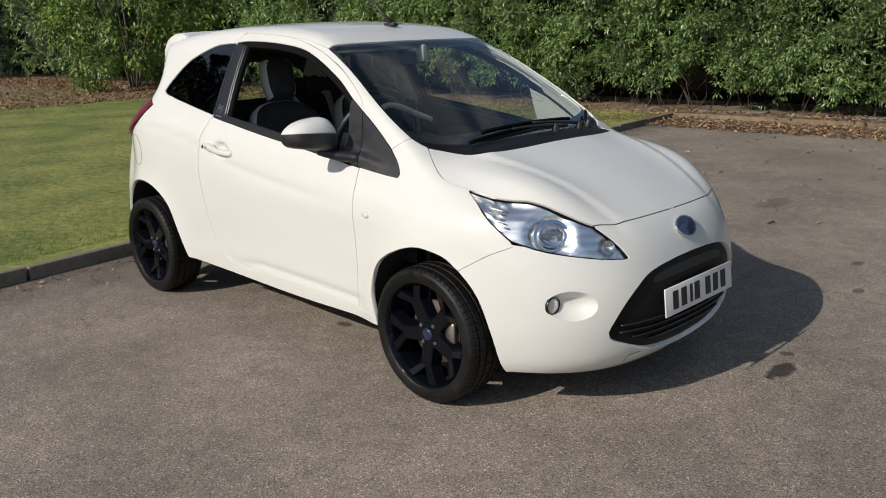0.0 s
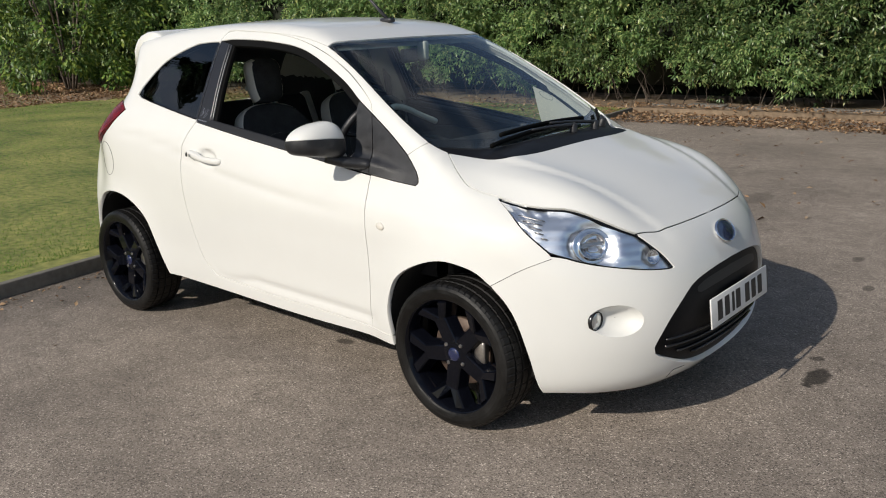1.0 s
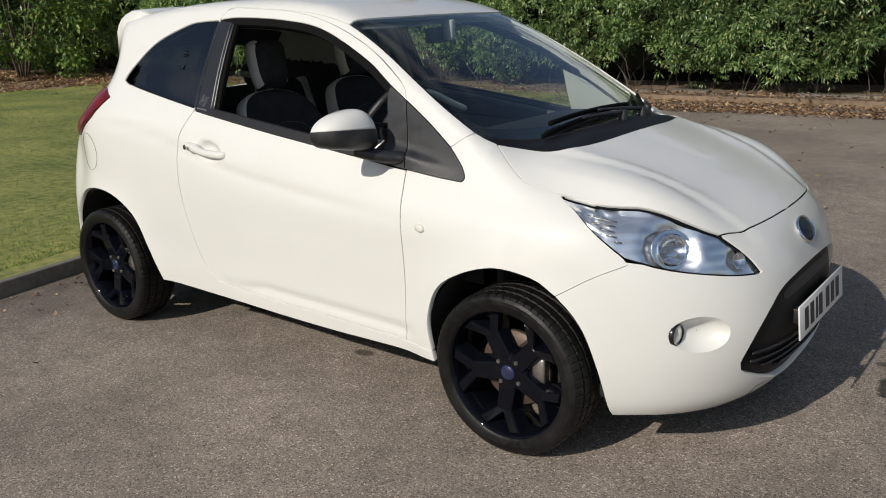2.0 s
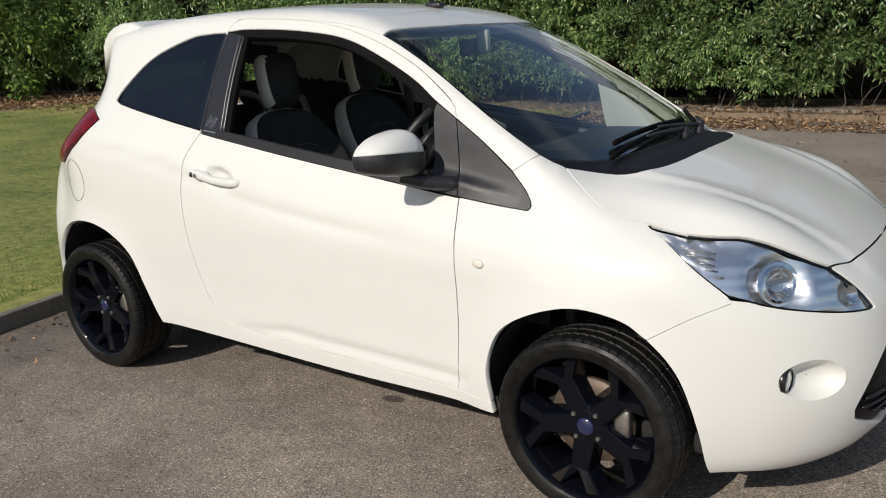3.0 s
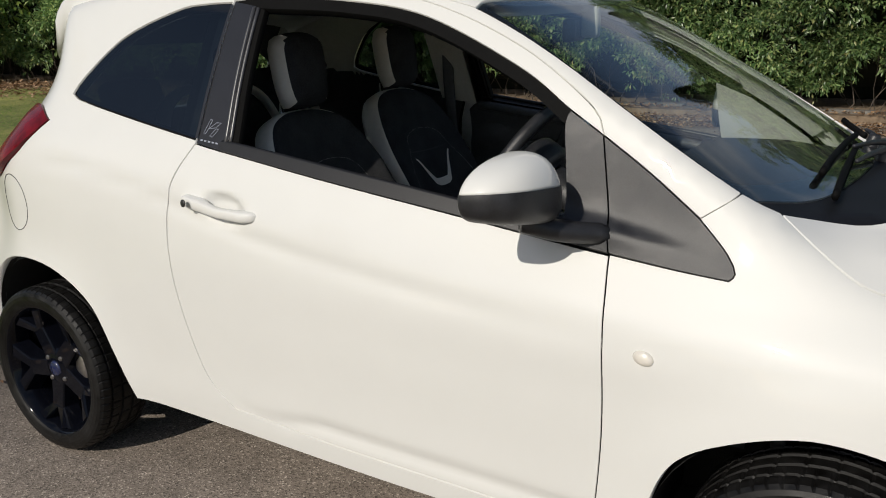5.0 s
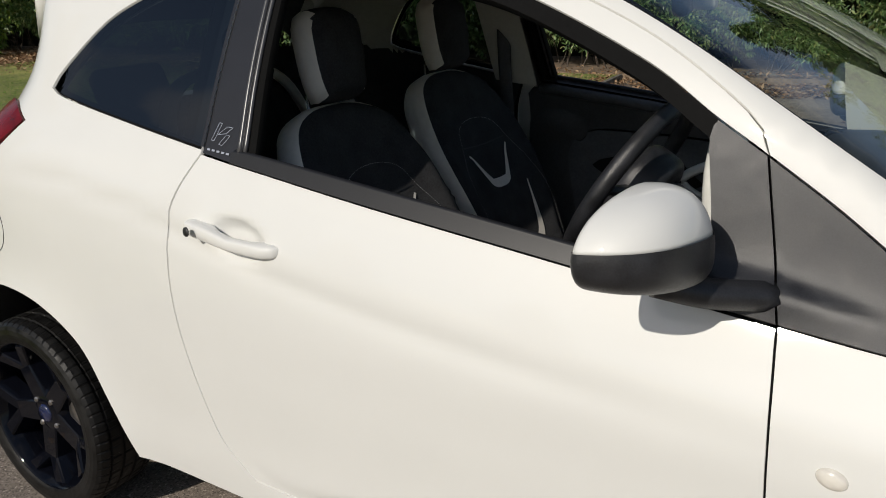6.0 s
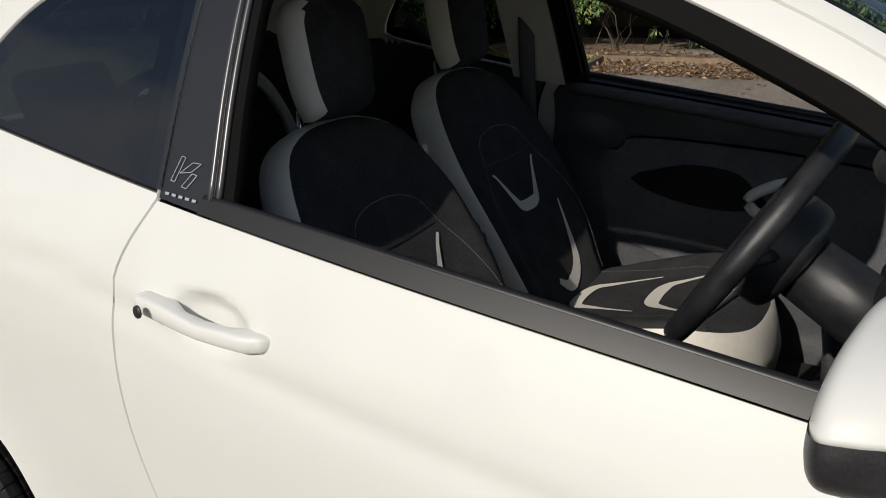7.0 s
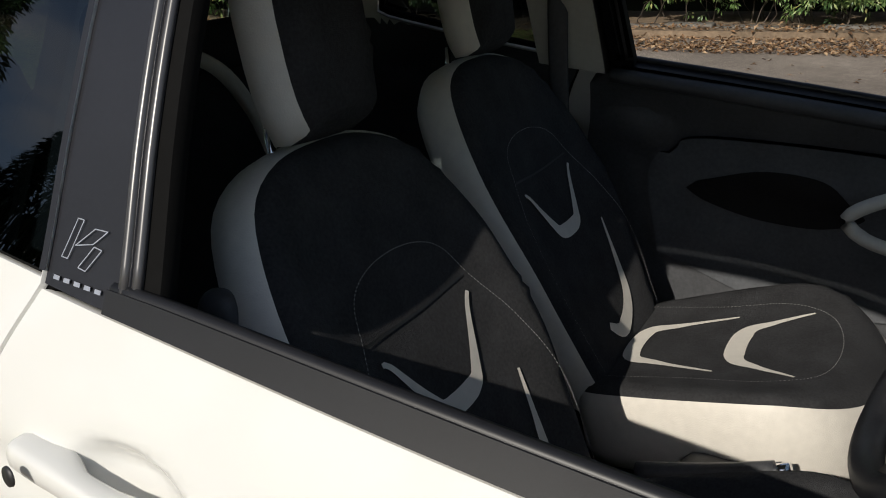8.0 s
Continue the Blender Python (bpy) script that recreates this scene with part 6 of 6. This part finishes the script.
for a, mat in ((math.pi - 0.12, TRIM), (0.12, TRIM), (-math.pi / 2 - 0.55, STEEL), (-math.pi / 2 + 0.55, STEEL)):
    d = math.cos(a) * Vector((0, 1, 0)) + math.sin(a) * up_
    tube("wheel_spoke", [C + d * 0.05 - out_ * 0.025, C + d * 0.12 - out_ * 0.012, C + d * 0.178], [0.026, 0.02, 0.017], mat, wheel_, squash=0.5)
tube("steering_column", [C - out_ * 0.03, C - out_ * 0.28], [0.05, 0.06], TRIM, wheel_)

# belts, inner mirror, passenger B-pillar fittings
for s in (-1, 1):
    belt = put("seat_belt", None, car, "black seat belt on the pillar")
    ln = np.array([(-0.44, s * 0.585, 1.27), (-0.45, s * 0.610, 1.10), (-0.46, s * 0.66, 0.80), (-0.46, s * 0.68, 0.5)])
    tube("belt_strap", smooth(ln, 0.05), 0.022, CABIN, belt, squash=0.15)
    put("belt_anchor", lathe_mesh("belt_anchor", [(0.0, 0.012), (0.022, 0.012), (0.030, 0.004), (0.031, -0.01)], CABIN, 24), belt).matrix_world = facing((-0.44, s * 0.578, 1.275), (0, -s, -0.2))
mir = put("inner_mirror", None, car, "black inner rear-view mirror")
part("mirror_body", box_bm((0.035, 0.21, 0.062), (0.345, -0.02, 1.325), 0.012, 3, Matrix.Rotation(radians(14), 4, "Z")), CABIN, mir)
part("mirror_stem", box_bm((0.05, 0.035, 0.085), (0.385, 0.0, 1.345), 0.01, 2), PILLAR, mir)
part("cabin_floor", box_bm((2.0, 1.34, 0.03), (-0.25, 0, 0.315), 0.01), LINER, car)
part("bulkhead", box_bm((0.03, 1.30, 0.62), (1.06, 0, 0.61), 0.01), LINER, car)


# ---- trees that the glass mirrors ----
def conifer(at, height, seed, spread=0.30):
    r = np.random.default_rng(seed)
    tree = tagged(new("conifer_tree"), "dark green conifer standing on the grass", "tree", "conifers round the parking area")
    tree.location = at
    tube("trunk", [(0, 0, 0), (0.05, 0, height * 0.5), (0, 0.05, height)], [0.16, 0.10, 0.02], DARK_WOOD, tree)
    n = 9500
    z = height * (0.10 + 0.90 * r.random(n) ** 1.1)
    a = np.floor(r.random(n) * 26) * 2.4 + np.floor(z * 1.4) * 1.7 + r.normal(0, 0.16, n)
    reach = height * spread * ((height - z) / height) ** 0.6 * (0.72 + 0.38 * np.sin(a * 3 + z))
    q = np.sqrt(r.random(n))
    p = np.stack([np.cos(a) * reach * q, np.sin(a) * reach * q, z - 0.25 * reach * q], 1)
    axis = np.stack([np.cos(a) + r.normal(0, 0.5, n), np.sin(a) + r.normal(0, 0.5, n), -0.25 + r.normal(0, 0.35, n)], 1)
    face = np.stack([r.normal(0, 0.4, n), r.normal(0, 0.4, n), np.ones(n)], 1)
    tagged(leaves("crown", p, axis, face, r.uniform(0.16, 0.36, n) * height / 9, r.uniform(0.025, 0.05, n) * height / 9, NEEDLES, parent=tree), kind="stuff")
    return tree


for k, (tx, ty, th, spread) in enumerate(((-36.5, -18.9, 22.6, 0.22), (-38.6, -16.6, 21.5, 0.24), (-34.6, -23.6, 13.6, 0.18), (-32.2, -23.8, 16.0, 0.18), (-30.8, -25.6, 16.4, 0.20), (-28, -29, 15.0, 0.22), (-21, -32, 14, 0.22), (-36, -30, 15, 0.22), (-12, -36, 14, 0.22), (0.8, 18.5, 9.0, 0.24), (-3.5, 20, 8, 0.24))):
    conifer((tx, ty, 0.0), th, 40 + k, spread)


# grab handle on the passenger's door
pull = smooth([(0.30, 0.598, 0.835), (0.235, 0.592, 0.825), (0.170, 0.590, 0.782), (0.205, 0.592, 0.740), (0.30, 0.598, 0.712)], 0.015)
tube("grab_handle", pull, 0.018, PILLAR, door_l, "pale grey door grab handle", squash=0.8)

# pale inner trims behind the mirror corners
both("corner_lining", loop(edge("side", [(0.700, 1.105), (0.78, 1.050), (0.875, 0.985)]), edge("side", [(0.875, 0.985), (0.93, 0.925), (0.945, 0.895)]), edge("side", [(0.945, 0.895), (0.80, 0.905), (0.605, 0.935)]), edge("side", [(0.605, 0.935), (0.592, 1.05), (0.585, 1.155)]), edge("side", [(0.585, 1.155), (0.700, 1.105)])), (0, -0.95, 0.30), PILLAR, (car, car), "pale corner lining", lift=-0.042, depth=0, spacing=0.03)

# inner B-pillar trims and the pale instrument hood
both("pillar_trim", loop(edge("side", [(-0.52, 1.43), (-0.52, 1.07)]), edge("side", [(-0.52, 1.07), (-0.355, 1.05)]), edge("side", [(-0.355, 1.05), (-0.372, 1.42)]), edge("side", [(-0.372, 1.42), (-0.52, 1.43)])), (0, -0.93, 0.30), PILLAR, (car, car), "pale pillar trim", lift=-0.048, depth=-0.03, spacing=0.03)
hoop = smooth([(0.560, -0.50, 0.985), (0.555, -0.485, 1.06), (0.545, -0.42, 1.115), (0.525, -0.345, 1.125), (0.505, -0.25, 1.105), (0.495, -0.16, 1.07), (0.50, -0.06, 1.03)], 0.02)
tube("instrument_hood", hoop, 0.012, PILLAR, dash, "pale instrument hood", squash=1.1)
